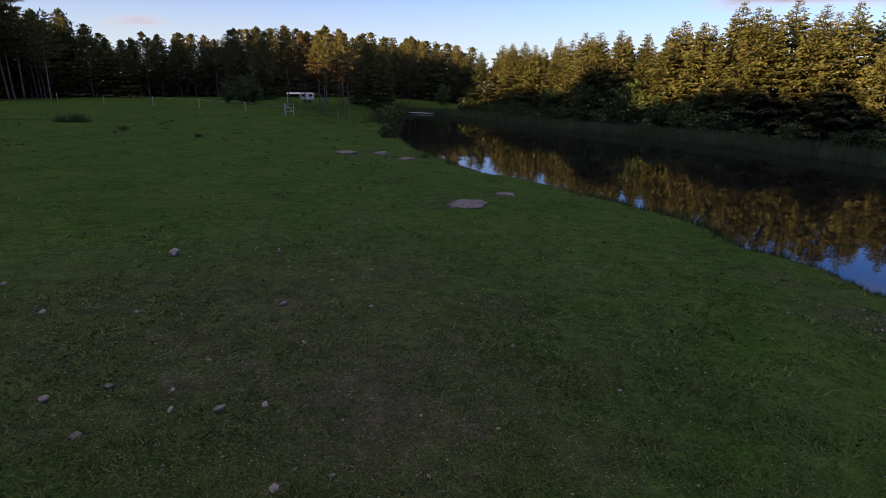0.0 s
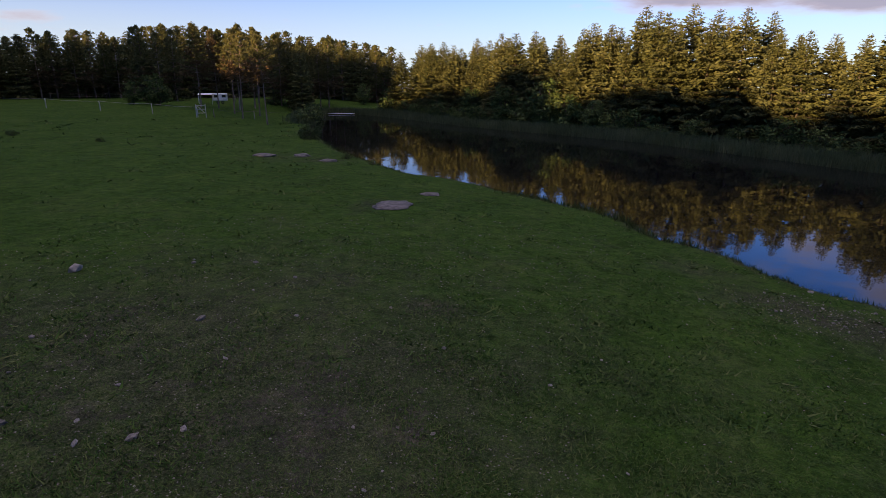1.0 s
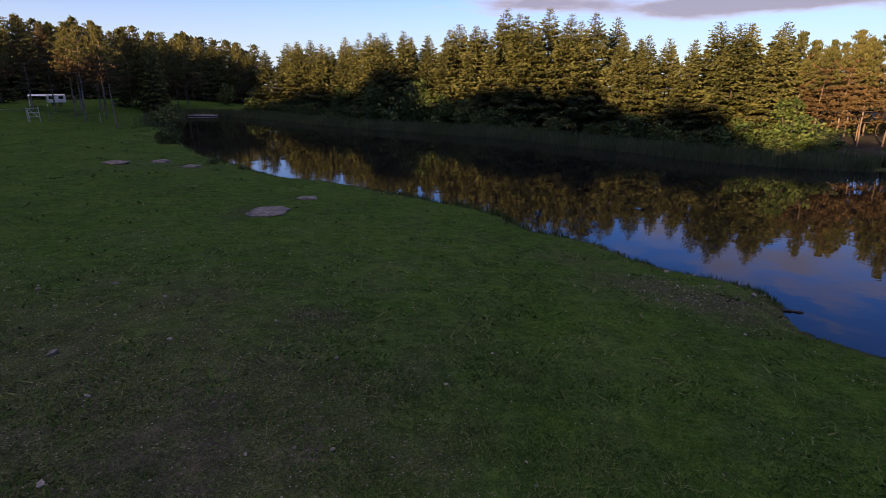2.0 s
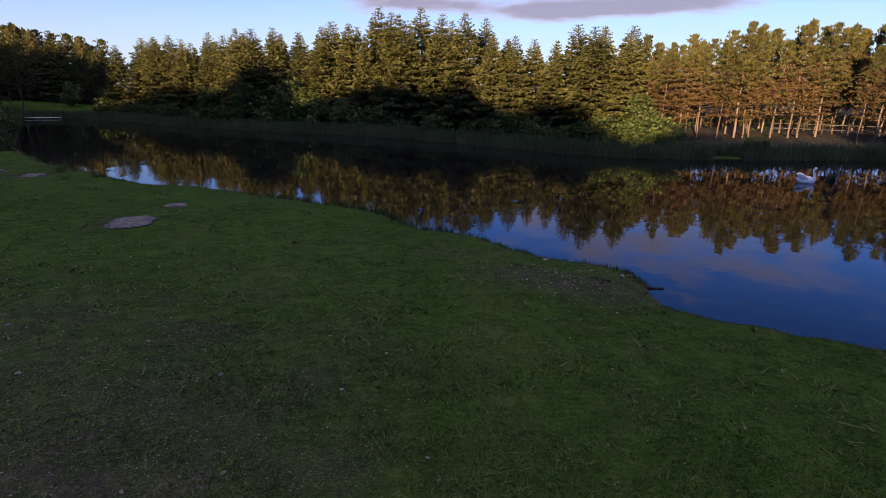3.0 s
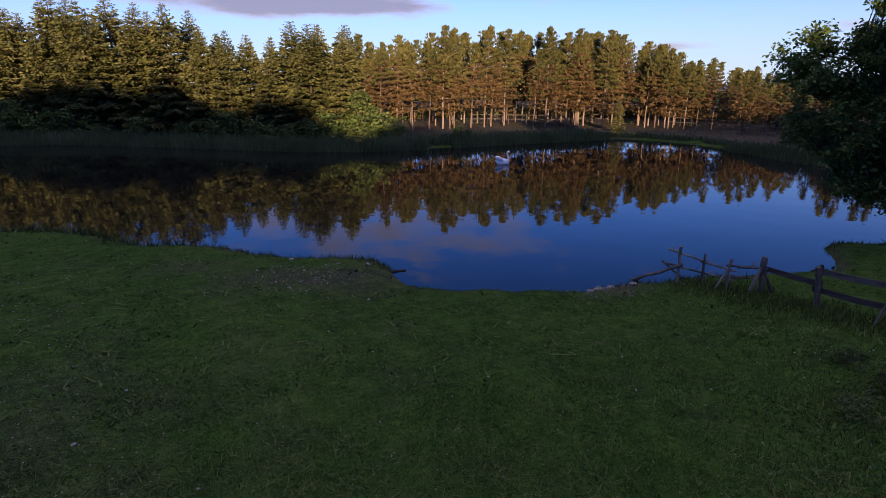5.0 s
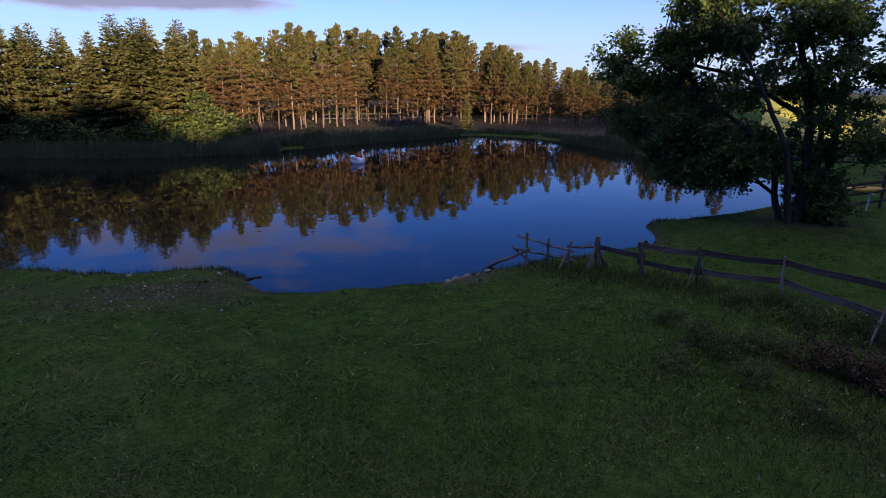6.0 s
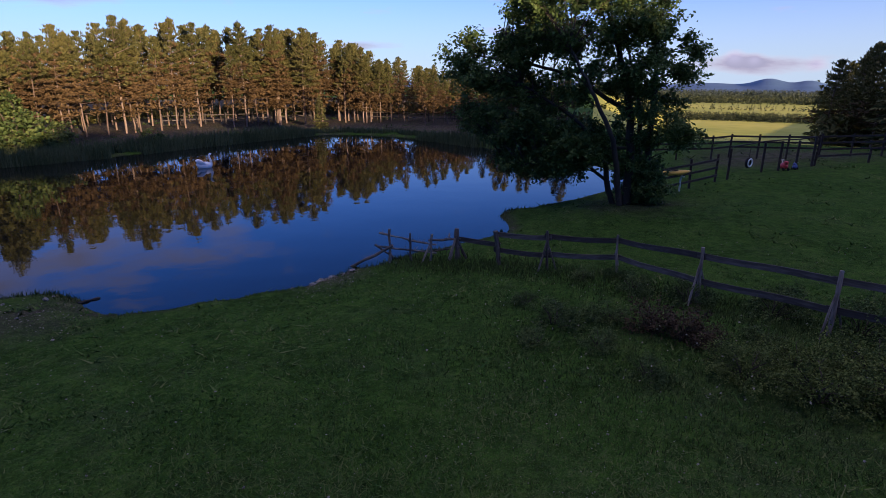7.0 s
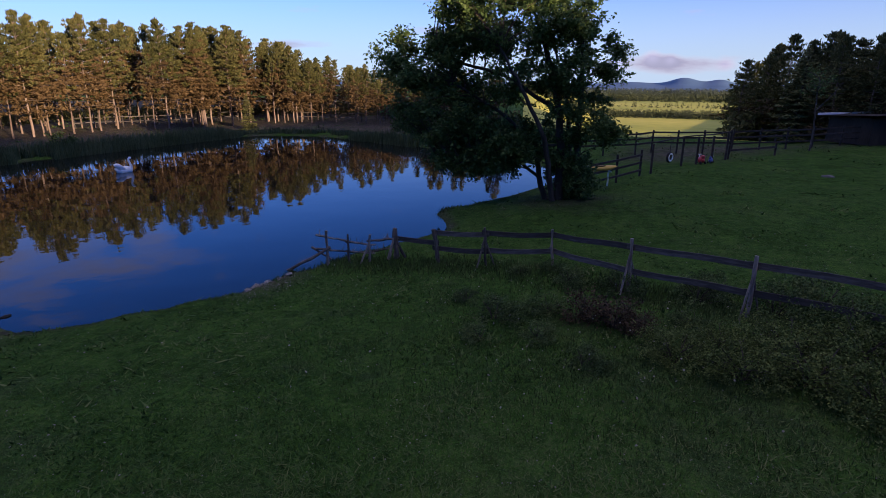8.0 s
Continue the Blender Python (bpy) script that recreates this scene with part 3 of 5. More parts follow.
def crown_tree(seed, name, label, category, stems, blobs, mats, bark, leaf=(0.10, 0.21), per=180, sigma=0.42, limb=0.035, group="", fall=0.35, twigs_too=True):
    """A broadleaved tree or shrub. stems: lines of (points, foot radius); blobs: (centre, radii, number of leafy twigs) of its uneven crown."""
    rng = np.random.RandomState(seed)
    tubes, B, D, knots = Tubes(), [], [], []
    for pts, rad in stems:
        p = np.array(pts, float)
        t = np.linspace(0, len(p) - 1, 4 * len(p))
        line = np.stack([np.interp(t, np.arange(len(p)), p[:, k]) for k in range(3)], 1) + rng.normal(0, rad * 0.15, (len(t), 3))
        tubes.add(line, np.linspace(rad, rad * 0.3, len(t)), 8)
        knots.append(line)
    knots = np.concatenate(knots)
    for c, radii, count in blobs:
        for k in range(count):
            v = unit(rng.normal(0, 1, 3)) * rng.uniform(0.35, 1.0) ** 0.6
            q = np.array(c) + v * radii
            cost = np.linalg.norm(knots - q, axis=1) + 1.2 * np.maximum(0, knots[:, 2] - q[2] + 0.25 * abs(v[0]) + 0.2)
            a = knots[np.argmin(cost)]
            far = np.linalg.norm(q - a)
            bend = (a + q) / 2 + [0, 0, 0.16 * far] + rng.normal(0, 0.07 * far, 3)
            s = np.linspace(0, 1, 6 if twigs_too else 4)[:, None]
            path = a * (1 - s) ** 2 + 2 * bend * s * (1 - s) + q * s * s
            r0 = limb * (0.5 + 0.35 * far)
            tubes.add(path, np.linspace(r0, r0 * 0.25, len(path)), 4 if twigs_too else 3, False)
            m = int(per * rng.uniform(0.5, 1.4))
            twigs = rng.randint(3, 6)
            ends = path[-1] + rng.normal(0, sigma * 1.0, (twigs, 3)) * [1, 1, 0.7]
            for e in ends[:3 if twigs_too else 0]:
                tubes.add(np.array([path[-2], (path[-2] + e) / 2 + rng.normal(0, 0.04, 3), e]), [r0 * 0.3, r0 * 0.2, r0 * 0.1], 3, False)
            pick = rng.randint(0, twigs, m)
            along = rng.uniform(0.25, 1.15, m)[:, None]
            B.append(path[-2] * (1 - along) + ends[pick] * along + rng.normal(0, sigma * 0.36, (m, 3)))
            D.append(rng.normal(0, 1, (m, 3)) * [1, 1, 0.7] + [0, 0, -fall])
    B, D = np.concatenate(B), np.concatenate(D)
    n = len(B)
    size = rng.uniform(leaf[0], leaf[1], n)
    crown = sprays("crown", B, D, size, size * rng.uniform(0.5, 0.75, n), rng)
    return join_tree(name, label, category, tubes.mesh("trunk"), crown, bark, mats, group)


def plant(proto, places):
    """The thing itself at the first place and copies at the others."""
    for m in places[1:]:
        copy_thing(proto, m)
    if places:
        proto.matrix_basis = places[0]
    else:
        for o in list(proto.children_recursive) + [proto]:
            bpy.data.objects.remove(o)


def spot(x, y, s=1.0, turn=0.0, sx=None, sink=0.05):
    sx = sx or s
    return pose(x, y, height_at(x, y) - sink, 0, 0, turn) @ Matrix.Diagonal((sx, sx, s, 1))

# ---- ground and water ----


def build_ground():
    az = np.concatenate([np.arange(-128, 62, 0.42), np.arange(62, 232, 2.0)])
    rad = np.concatenate([[0.0, 1.0, 2.0, 3.0], np.geomspace(3.6, 130, 165), np.geomspace(136, 4900, 46)])
    A, R = np.meshgrid(np.radians(az), rad[1:], indexing="xy")
    x, y = (-np.sin(A) * R).ravel(), (np.cos(A) * R).ravel()
    z, d = ground_height(x, y), pond_distance(x, y)
    x, y, z, d = np.r_[0, x], np.r_[0, y], np.r_[height_at(0, 0), z], np.r_[20, d]
    nr, na = len(rad) - 1, len(az)
    i, k = np.meshgrid(np.arange(nr - 1), np.arange(na), indexing="ij")
    k2 = (k + 1) % na
    quads = np.stack([1 + i * na + k, 1 + i * na + k2, 1 + (i + 1) * na + k2, 1 + (i + 1) * na + k], -1).reshape(-1, 4)
    fan = [(0, 1 + k, 1 + (k + 1) % na) for k in range(na)]
    r = np.hypot(x, y)
    azv = np.degrees(np.arctan2(-x, y))
    rq, aq = r[quads].mean(1), azv[quads].mean(1)
    slots = np.where(rq > 1700, 2, np.where((rq > 58) & (aq < -88) & (aq > -118) | (rq > 240), 1, 0))
    me = mesh_of("ground", np.c_[x, y, z], [tuple(q) for q in quads[:, ::-1].tolist()] + fan, np.r_[slots, np.zeros(na)].astype(int), smooth=True)
    bare = 0.03 + 0.22 * np.exp(-((x + 5) ** 2 + (y - 7) ** 2) / (2 * 7.5**2))
    for cx, cy, s, a in WORN:
        bare += a * np.exp(-((x - cx) ** 2 + (y - cy) ** 2) / (2 * s * s))
    bare += 0.65 * np.exp(-((np.abs(d - 0.1) / 0.28) ** 2)) * (r < 60)
    bare = np.where(across_water(x, y) & (d > 2.5) & (d < 70), 0.95, bare)
    at = me.attributes.new("bare", "FLOAT", "POINT")
    at.data.foreach_set("value", bare.astype(np.float32))
    tagged(link_mesh("ground", me, [M["pasture"], M["valley"], M["hills"]]), "grazed green pasture with worn brown soil patches", "ground", kind="structure")


def across_water(x, y):
    """True on the wooded bank across the water."""
    def least(pts):
        return np.min([np.hypot(x - p[0], y - p[1]) for p in pts], axis=0)
    az = np.degrees(np.arctan2(-x, y))
    return (least(FAR_SHORE[4:20]) < least(SHORE)) & (az < 14) & (az > -82)


# the last two only tone the weedy corner darker and less green
WORN = [(-3.2, 6.0, 2.2, 0.24), (-6.5, 8.5, 3.0, 0.2), (-1.0, 7.5, 1.5, 0.16), (-1.4, 10.6, 0.35, 0.5), (0.9, 9.0, 1.2, 0.12), (-4.6, 12, 1.6, 0.13), (7.4, 12.4, 0.9, 0.5), (6.2, 13.8, 0.8, 0.48), (5.4, 16.0, 0.7, 0.36), (8.6, 12.6, 0.5, 0.4), (8.2, 11.0, 0.5, 0.3),
        (-16.0, 37.3, 2.0, 0.3), (-12.7, 36, 1.2, 0.35), (-5.6, 21.6, 0.9, 0.4), (13, 6.6, 0.5, 0.5), (-9, 7, 2.5, 0.15), (-2.2, 5.0, 1.2, 0.2), (37.0, -7, 2.0, 0.45), (40, -9, 2.6, 0.55), (42, -13, 2.6, 0.55), (45.5, -20, 3.0, 0.5), (33, 10, 1, 0.1), (24.3, -1.2, 1.6, 0.6), (7.2, -4.8, 3.0, 0.08), (10.2, -3.0, 2.6, 0.15)]
build_ground()


def build_water():
    nrm = np.roll(POND, -1, 0) - np.roll(POND, 1, 0)
    nrm = unit(np.c_[nrm[:, 1], -nrm[:, 0]])
    c = POND.copy()
    side = pond_distance(*(c + nrm * 0.3).T)
    c = c + nrm * np.where(side > 0, 0.5, -0.5)[:, None]
    bm = bmesh.new()
    f = bm.faces.new([bm.verts.new((p[0], p[1], 0)) for p in c])
    bmesh.ops.triangulate(bm, faces=[f])
    bmesh.ops.recalc_face_normals(bm, faces=bm.faces)
    if sum(f.normal.z for f in bm.faces) < 0:
        bmesh.ops.reverse_faces(bm, faces=bm.faces)
    tagged(part("water", bm, M["water"]), "still dark pond water mirroring trees and sky", "water", kind="structure")


build_water()

# ---- woods ----
SKYLINE = np.array([(-130, 3.5), (-116, 3.5), (-110, 3.0), (-107, 1.2), (-80, 0.2), (-75, 0.3), (-70, 1.3), (-66.5, 2.0), (-62, 3.6), (-54, 4.3), (-46, 4.2), (-42, 4.1), (-38.5, 3.0), (-36, 4.3), (-32, 5.4), (-28, 4.3), (-25.5, 4.1), (-22, 5.2), (-18, 6.5), (-11, 6.6), (-8, 5.4), (-4, 4.9), (0, 4.5), (5, 3.9), (10, 3.2), (13.5, 2.7), (14, 3.2), (18, 3.7), (24, 4.2), (32, 4.6), (37, 3.6), (46, 3.7), (48, 5.0), (54, 5.4), (62, 5.4)])


def canopy(x, y):
    """Height of the wood's roof over the ground at a place."""
    r, az = math.hypot(x, y), math.degrees(math.atan2(-x, y))
    return 5.5 + r * math.tan(radians(np.interp(az, SKYLINE[:, 0], SKYLINE[:, 1]))) - height_at(x, y)


def azimuth(x, y):
    return math.degrees(math.atan2(-x, y))


spruces = [spruce(11, spread=0.30, label="tall green spruce on the far bank, top lit gold"), spruce(12, spread=0.36, label="broad green spruce on the far bank with drooping boughs"), spruce(13, spread=0.26, gap=0.48, label="slim green spruce on the far bank"), spruce(15, spread=0.32, gap=0.52, dens=0.95, label="green spruce on the far bank with layered boughs")]
back_spruces = [spruce(14, spread=0.25, gap=0.58, dens=0.5, label="spruce standing deep in the far wood"), spruce(16, spread=0.20, gap=0.6, dens=0.5, label="thin spruce standing deep in the far wood")]
pines = [pine(21, bare=0.33, dead=0.32, label="red pine with bare trunk and browned lower boughs"), pine(22, bare=0.38, dead=0.45, label="red pine with a long bare reddish trunk"), pine(23, bare=0.30, dead=0.22, label="bushy green pine with a bare lower trunk"), pine(24, bare=0.36, wide=0.85, dead=0.5, label="narrow pine with brown lower needles")]
back_pines = [pine(27, bare=0.34, dead=0.38, full_set=False, label="red pine standing deeper in the stand"), pine(28, bare=0.40, dead=0.52, wide=0.9, full_set=False, label="thin red pine standing deeper in the stand")]
tall_pines = [pine(26, bare=0.58, dead=0.2, wide=1.1, label="tall pine with a long bare pale trunk by the field", full_set=True)]
dead_pine = pine(25, bare=0.4, dead=3.0, wide=0.8, label="dying pine with reddish brown needles")
dark_pines = [pine(31, bare=0.22, dead=0.1, wide=1.1, label="dark shaded pine at the edge of the wood", group="trees of the shaded wood", full_set=False), pine(32, bare=0.32, dead=0.2, wide=1.1, label="tall shaded pine with a bare trunk", group="trees of the shaded wood", full_set=False), spruce(33, spread=0.23, gap=0.58, dens=0.5, label="dark shaded spruce in the wood", group="trees of the shaded wood")]
KINDS = spruces + back_spruces + pines + back_pines + tall_pines + [dead_pine] + dark_pines
rng = random.Random(7)
POSES = {id(t): [] for t in KINDS}


def put(kinds, x, y, h, wide=1.0):
    t = rng.choice(kinds)
    s = h / 10.0
    POSES[id(t)].append(spot(x, y, s, rng.uniform(0, 360), s * wide * rng.uniform(0.88, 1.12)))


def joined_wood(name, label, rows):
    """Trees too deep in a wood to be told apart, as one object: rows of (kind, pose)."""
    V, F, S, mats, n = [], [], [], [], 0
    for kind, m in rows:
        for child in kind.children:
            me = child.data
            v = np.empty(len(me.vertices) * 3, np.float32)
            me.vertices.foreach_get("co", v)
            V.append(v.reshape(-1, 3) @ np.array(m.to_3x3()).T + np.array(m.translation))
            for mat in me.materials:
                if mat not in mats:
                    mats.append(mat)
            slot = [mats.index(mat) for mat in me.materials]
            F += [tuple(n + i for i in p.vertices) for p in me.polygons]
            S += [slot[p.material_index] for p in me.polygons]
            n += len(V[-1])
    tagged(link_mesh(name, mesh_of(name, np.concatenate(V), F, S), mats), label, "wood", kind="stuff")


def bank_woods():
    """Rows of trees that follow the far bank."""
    p = np.array([(44.5, -3), (50, 5), (53.5, 14), (55, 22), (53.5, 29.5), (46, 34.5), (38, 37.5), (33, 39.5), (28.5, 42.5), (25, 47), (21, 53), (15.5, 60), (11, 64), (4, 70), (-3, 76.5), (-9.5, 84), (-15.5, 91), (-21, 97)], float)
    seg = np.hypot(*np.diff(p, axis=0).T)
    run = np.r_[0, np.cumsum(seg)]
    for row, (off, gap) in enumerate(((0.0, 3.0), (3.2, 2.6), (6.5, 2.8), (11, 3.3), (16, 3.8))):
        s = 0.0
        while s < run[-1]:
            c = np.array([np.interp(s, run, p[:, 0]), np.interp(s, run, p[:, 1])])
            e = np.array([np.interp(s + 1, run, p[:, 0]), np.interp(s + 1, run, p[:, 1])]) - c
            e = e / (np.hypot(*e) + 1e-9)
            q = c + np.array([e[1], -e[0]]) * (off + rng.uniform(-1.0, 1.0)) + e * rng.uniform(-0.6, 0.6)
            az = azimuth(*q)
            h = canopy(*q)
            if az < -86:
                s += gap
                continue
            if az > -37:
                if row < 3:
                    put(spruces if row < 2 else back_spruces, q[0], q[1], h * rng.choice((1.02, 1.0, 0.96, 0.9, 0.8)) * (1.0, 1.0, 0.93)[row])
            elif (row > 0 or az > -40) and (row < 4 or az < -58):
                for d in (0.0, 1.3):
                    put(pines if row < 2 and d == 0 else back_pines, q[0] + 0.3 + e[0] * d + rng.uniform(-0.4, 0.4), q[1] + 0.2 + e[1] * d + rng.uniform(-0.4, 0.4), max(3, h * (rng.uniform(0.9, 1.05) if row < 2 and d == 0 else rng.uniform(0.78, 1.0))), 1.0)
            s += gap * rng.uniform(0.8, 1.25)


def corner_pines():
    """More pines where the bank bends."""
    for k in range(40):
        az, r = rng.uniform(-57, -76), rng.uniform(61, 78)
        x, y = -math.sin(radians(az)) * r, math.cos(radians(az)) * r
        put(back_pines if r > 66 else pines, x, y, max(3, canopy(x, y) * rng.uniform(0.86, 1.02)), 1.1)


def left_woods():
    """The shaded wood behind the fenced field."""
    p = np.array([(-128, 66), (-112, 84), (-96, 97), (-80, 106), (-66, 114), (-52, 120), (-40, 121), (-30, 117), (-25, 112)], float)
    seg = np.hypot(*np.diff(p, axis=0).T)
    run = np.r_[0, np.cumsum(seg)]
    deep = []
    for off, gap in ((0.0, 2.7), (4, 2.6), (9, 3.0), (15, 3.4)):
        s = 0.0
        while s < run[-1]:
            c = np.array([np.interp(s, run, p[:, 0]), np.interp(s, run, p[:, 1])])
            q = c + unit(c) * (off + rng.uniform(-1.5, 1.5)) + [rng.uniform(-1, 1), rng.uniform(-1, 1)]
            h = canopy(*q) * rng.uniform(0.88, 1.04)
            if off < 3:
                put(dark_pines[:2] + dark_pines, q[0], q[1], h, 1.15)
            else:
                deep.append((rng.choice(dark_pines), spot(q[0], q[1], h / 10, rng.uniform(0, 360), h / 10 * 1.15)))
            s += gap * rng.uniform(0.8, 1.2)
    joined_wood("deep_wood", "dark dense evergreen wood behind the field", deep)
    # a nearer stand with lit tops beside the field
    for x, y, h in ((-38.8, 74.1, 10.6), (-35.2, 69.2, 10.2), (-35.9, 75.6, 10.8), (-29.8, 64.6, 9.8), (-41, 80, 11.6), (-46.5, 79, 11.4), (-42, 87, 12)):
        put(tall_pines if y < 78 else pines, x, y, h)
    put([dead_pine], -43.5, 78.5, 10.6)
    for k in range(12):
        put(dark_pines, -34 - rng.uniform(0, 10), 90 + rng.uniform(0, 14), rng.uniform(9.5, 11.5))
    for k in range(8):
        put(dark_pines, -60 - rng.uniform(0, 8), 92 + rng.uniform(0, 10), rng.uniform(10, 12.0))
    # taller pines where the field ends
    for k in range(13):
        az, r = 49.6 + 7.5 * k / 12 + rng.uniform(-0.3, 0.3), rng.uniform(124, 136)
        put(tall_pines, -math.sin(radians(az)) * r, math.cos(radians(az)) * r, rng.uniform(16.5, 18.5) - (4.0 if az < 51 else 0))


def right_woods():
    """The shaded wood behind the shed."""
    for k in range(84):
        az = rng.uniform(-107, -140)
        r = rng.uniform(53, 72) + (4 if az > -110 else 0)
        x, y = -math.sin(radians(az)) * r, math.cos(radians(az)) * r
        put(dark_pines, x, y, min(canopy(x, y), 9.8) * rng.uniform(0.85, 1.0), 1.15)


def shade_woods():
    """An unseen broadleaved wood added on a rise behind the camera, to keep the low sun off the pasture and the pond.
    """
    away = Vector((SUN_WAY.x, SUN_WAY.y)).normalized()
    across = Vector((-away.y, away.x))
    r = np.random.RandomState(45)
    tubes, B, D, L = Tubes(), [], [], []
    for row in range(3):
        s = -156.0 + row * 0.5
        while s < 66:
            c = away * (40 + row * 3 + r.uniform(-0.7, 0.7)) + across * s
            foot = height_at(c.x, c.y)
            top = np.interp(s, SHADE[:, 0], SHADE[:, 1]) + row * 0.53 - (0, 0.5, 1.1)[row] + r.uniform(-0.25, 0.1) + 0.1
            tubes.add([(c.x, c.y, foot - 0.3), (c.x + r.uniform(-0.3, 0.3), c.y, (foot + top) / 2), (c.x, c.y + r.uniform(-0.3, 0.3), top - 0.8)], [0.24, 0.17, 0.04], 5)
            n = int(15 * (top - foot))
            u = r.uniform(0, 1, n) ** 0.8
            wide = 1.35 * np.clip((1 - u) * (top - foot) / 1.6, 0.12, 1) ** 0.5
            a, q = r.uniform(0, 6.283, n), r.uniform(0, 1, n) ** 0.5
            B.append(np.c_[c.x + np.cos(a) * wide * q, c.y + np.sin(a) * wide * q, foot + 0.5 + u * (top - foot - 0.75)])
            D.append(r.normal(0, 1, (n, 3)) * [1, 1, 0.6])
            L.append(np.where(u > 0.93, 0.55, r.uniform(0.8, 1.4, n)))
            s += r.uniform(1.15, 1.5)
    B, D, L = np.concatenate(B), np.concatenate(D), np.concatenate(L)
    crowns = sprays("crowns", B - unit(D) * L[:, None] / 2, D, L, L * r.uniform(0.6, 0.85, len(L)), r)
    wood = thing("shade_wood", "unseen broadleaved wood behind the camera, added to shade the pasture", "wood", kind="stuff")
    link_mesh("trunks", tubes.mesh("trunks"), M["bark"], wood)
    link_mesh("crowns", crowns, M["leaf"], wood)


# roof heights of that added wood along the line across the sun, set by where its shade should end
SHADE = np.array([(-156, 24), (-137, 22), (-133, 22.5), (-129, 24.3), (-125, 25.8), (-116, 25.5), (-108, 30.5), (-97, 30.5), (-88, 27), (-80, 23), (-77.5, 19.6), (-71, 19.8), (-68, 21.6), (-58, 22.2), (-50.3, 21.6), (-48, 24), (-44.3, 24.8), (-41, 23.9), (-39.6, 22.2), (-38.8, 19.9), (-36.9, 20.1), (-32.8, 22.0), (-29, 22.5), (-24.6, 22.2), (-21.5, 21.4), (-19.5, 22.3), (-17.6, 22.0), (-14.7, 19.6), (-11.8, 19.4), (-10.3, 20.8), (-6.7, 19.6), (-5.8, 18.2), (-2.4, 17.0), (-0.6, 16.5), (1.4, 18.4), (3.4, 18.5), (5.5, 17.6), (9, 17.7), (20, 17.7), (30, 17.8), (42, 19), (66, 21.5)])
put(back_spruces[:1], 50.9, 27.9, 3.5)
bank_woods()
corner_pines()
left_woods()
right_woods()
shade_woods()
for t in KINDS:
    plant(t, POSES[id(t)])

# the broadleaved tree that leans over the water
maple = crown_tree(41, "maple_tree", "dark green spreading maple with several trunks at the water's edge", "tree",
                   [([(0, 0.05, -0.2), (0, 0.1, 2.2), (-0.1, 0.35, 4.4), (0, 1.0, 6.4), (0.1, 1.6, 8.0)], 0.21), ([(0.1, 0.6, -0.2), (0.1, 0.95, 1.0), (0.0, 1.1, 2.2), (-0.4, 2.6, 3.7), (-0.6, 4.6, 4.9)], 0.14), ([(0.3, -0.75, -0.2), (0.3, -0.6, 2.4), (0.2, -0.6, 4.6), (0.1, -0.5, 6.8)], 0.18), ([(0.6, -0.4, -0.2), (1.2, -0.3, 2.5), (1.8, 0, 4.8), (2.1, 0.6, 6.4)], 0.14), ([(-0.3, 0.3, -0.2), (-1.2, 0.8, 2.8), (-2.0, 1.8, 4.8), (-2.3, 2.6, 6.2)], 0.13),
                    ([(0.05, 0.85, 0.9), (0.1, 2.2, 1.9), (0.2, 3.6, 1.8), (0.1, 5.1, 1.3)], 0.075), ([(-0.1, 0.3, 2.4), (-0.8, 2.2, 2.4), (-1.1, 3.6, 2.0), (-1.2, 4.4, 1.6)], 0.065), ([(-0.1, 0.3, 3.8), (0.3, 2.6, 5.2), (0.4, 4.8, 5.8), (0.2, 6.6, 6.0)], 0.10)],
                   [((0, 2.5, 7.4), (2.9, 3.5, 1.5), 170), ((0, 6.2, 5.7), (1.7, 2.0, 1.3), 84), ((0, 5.2, 3.7), (1.9, 2.2, 1.2), 84), ((0, 3.7, 1.75), (1.6, 1.9, 0.5), 100), ((0, 3.0, 2.5), (1.8, 2.6, 0.9), 96), ((0, 2.4, 5.1), (2.3, 2.4, 1.1), 42), ((0.2, 0.6, 3.3), (1.3, 1.3, 1.6), 13), ((0, -0.2, 6.0), (1.9, 1.0, 1.9), 46), ((0, -1.7, 6.0), (0.4, 0.35, 0.9), 12), ((0, -0.8, 3.6), (1.4, 0.8, 1.2), 20), ((0, -1.9, 2.8), (0.5, 0.4, 0.6), 10), ((0.3, -0.5, 0.9), (1.0, 0.9, 1.2), 50)],
                   M["leaf"], M["bark"], leaf=(0.10, 0.21), per=125, sigma=0.29, limb=0.022)
maple.matrix_basis = spot(24.3, -1.0)

# ---- fence by the shore: posts that have sunk and leaned ----


def log_mesh(a, b, r, rng, sides=7):
    t = Tubes()
    n = 6
    pts = np.array(a)[None] + (np.array(b) - np.array(a))[None] * np.linspace(0, 1, n)[:, None] + rng.normal(0, r * 0.2, (n, 3))
    t.add(pts, r * rng.uniform(0.75, 1.25, n) * np.linspace(1.1, 0.85, n), sides)
    return t.mesh("log", smooth=False)


POSTS = [(14.54, 5.89, 1.05, 0.055, 0.0), (14.75, 5.3, 0.86, 0.05, 0.03), (14.8, 4.72, 0.82, 0.055, -0.05), (15.1, 3.96, 0.94, 0.10, 0.04), (14.61, 2.59, 1.0, 0.085, 0.16), (14.25, 1.25, 1.08, 0.055, 0.02), (14.37, -0.56, 0.99, 0.045, 0.06), (12.44, -2.23, 1.28, 0.05, 0.02), (11.17, -4.37, 1.30, 0.055, 0.0), (9.9, -6.5, 1.28, 0.06, 0.03), (8.6, -8.7, 1.28, 0.06, 0.0)]


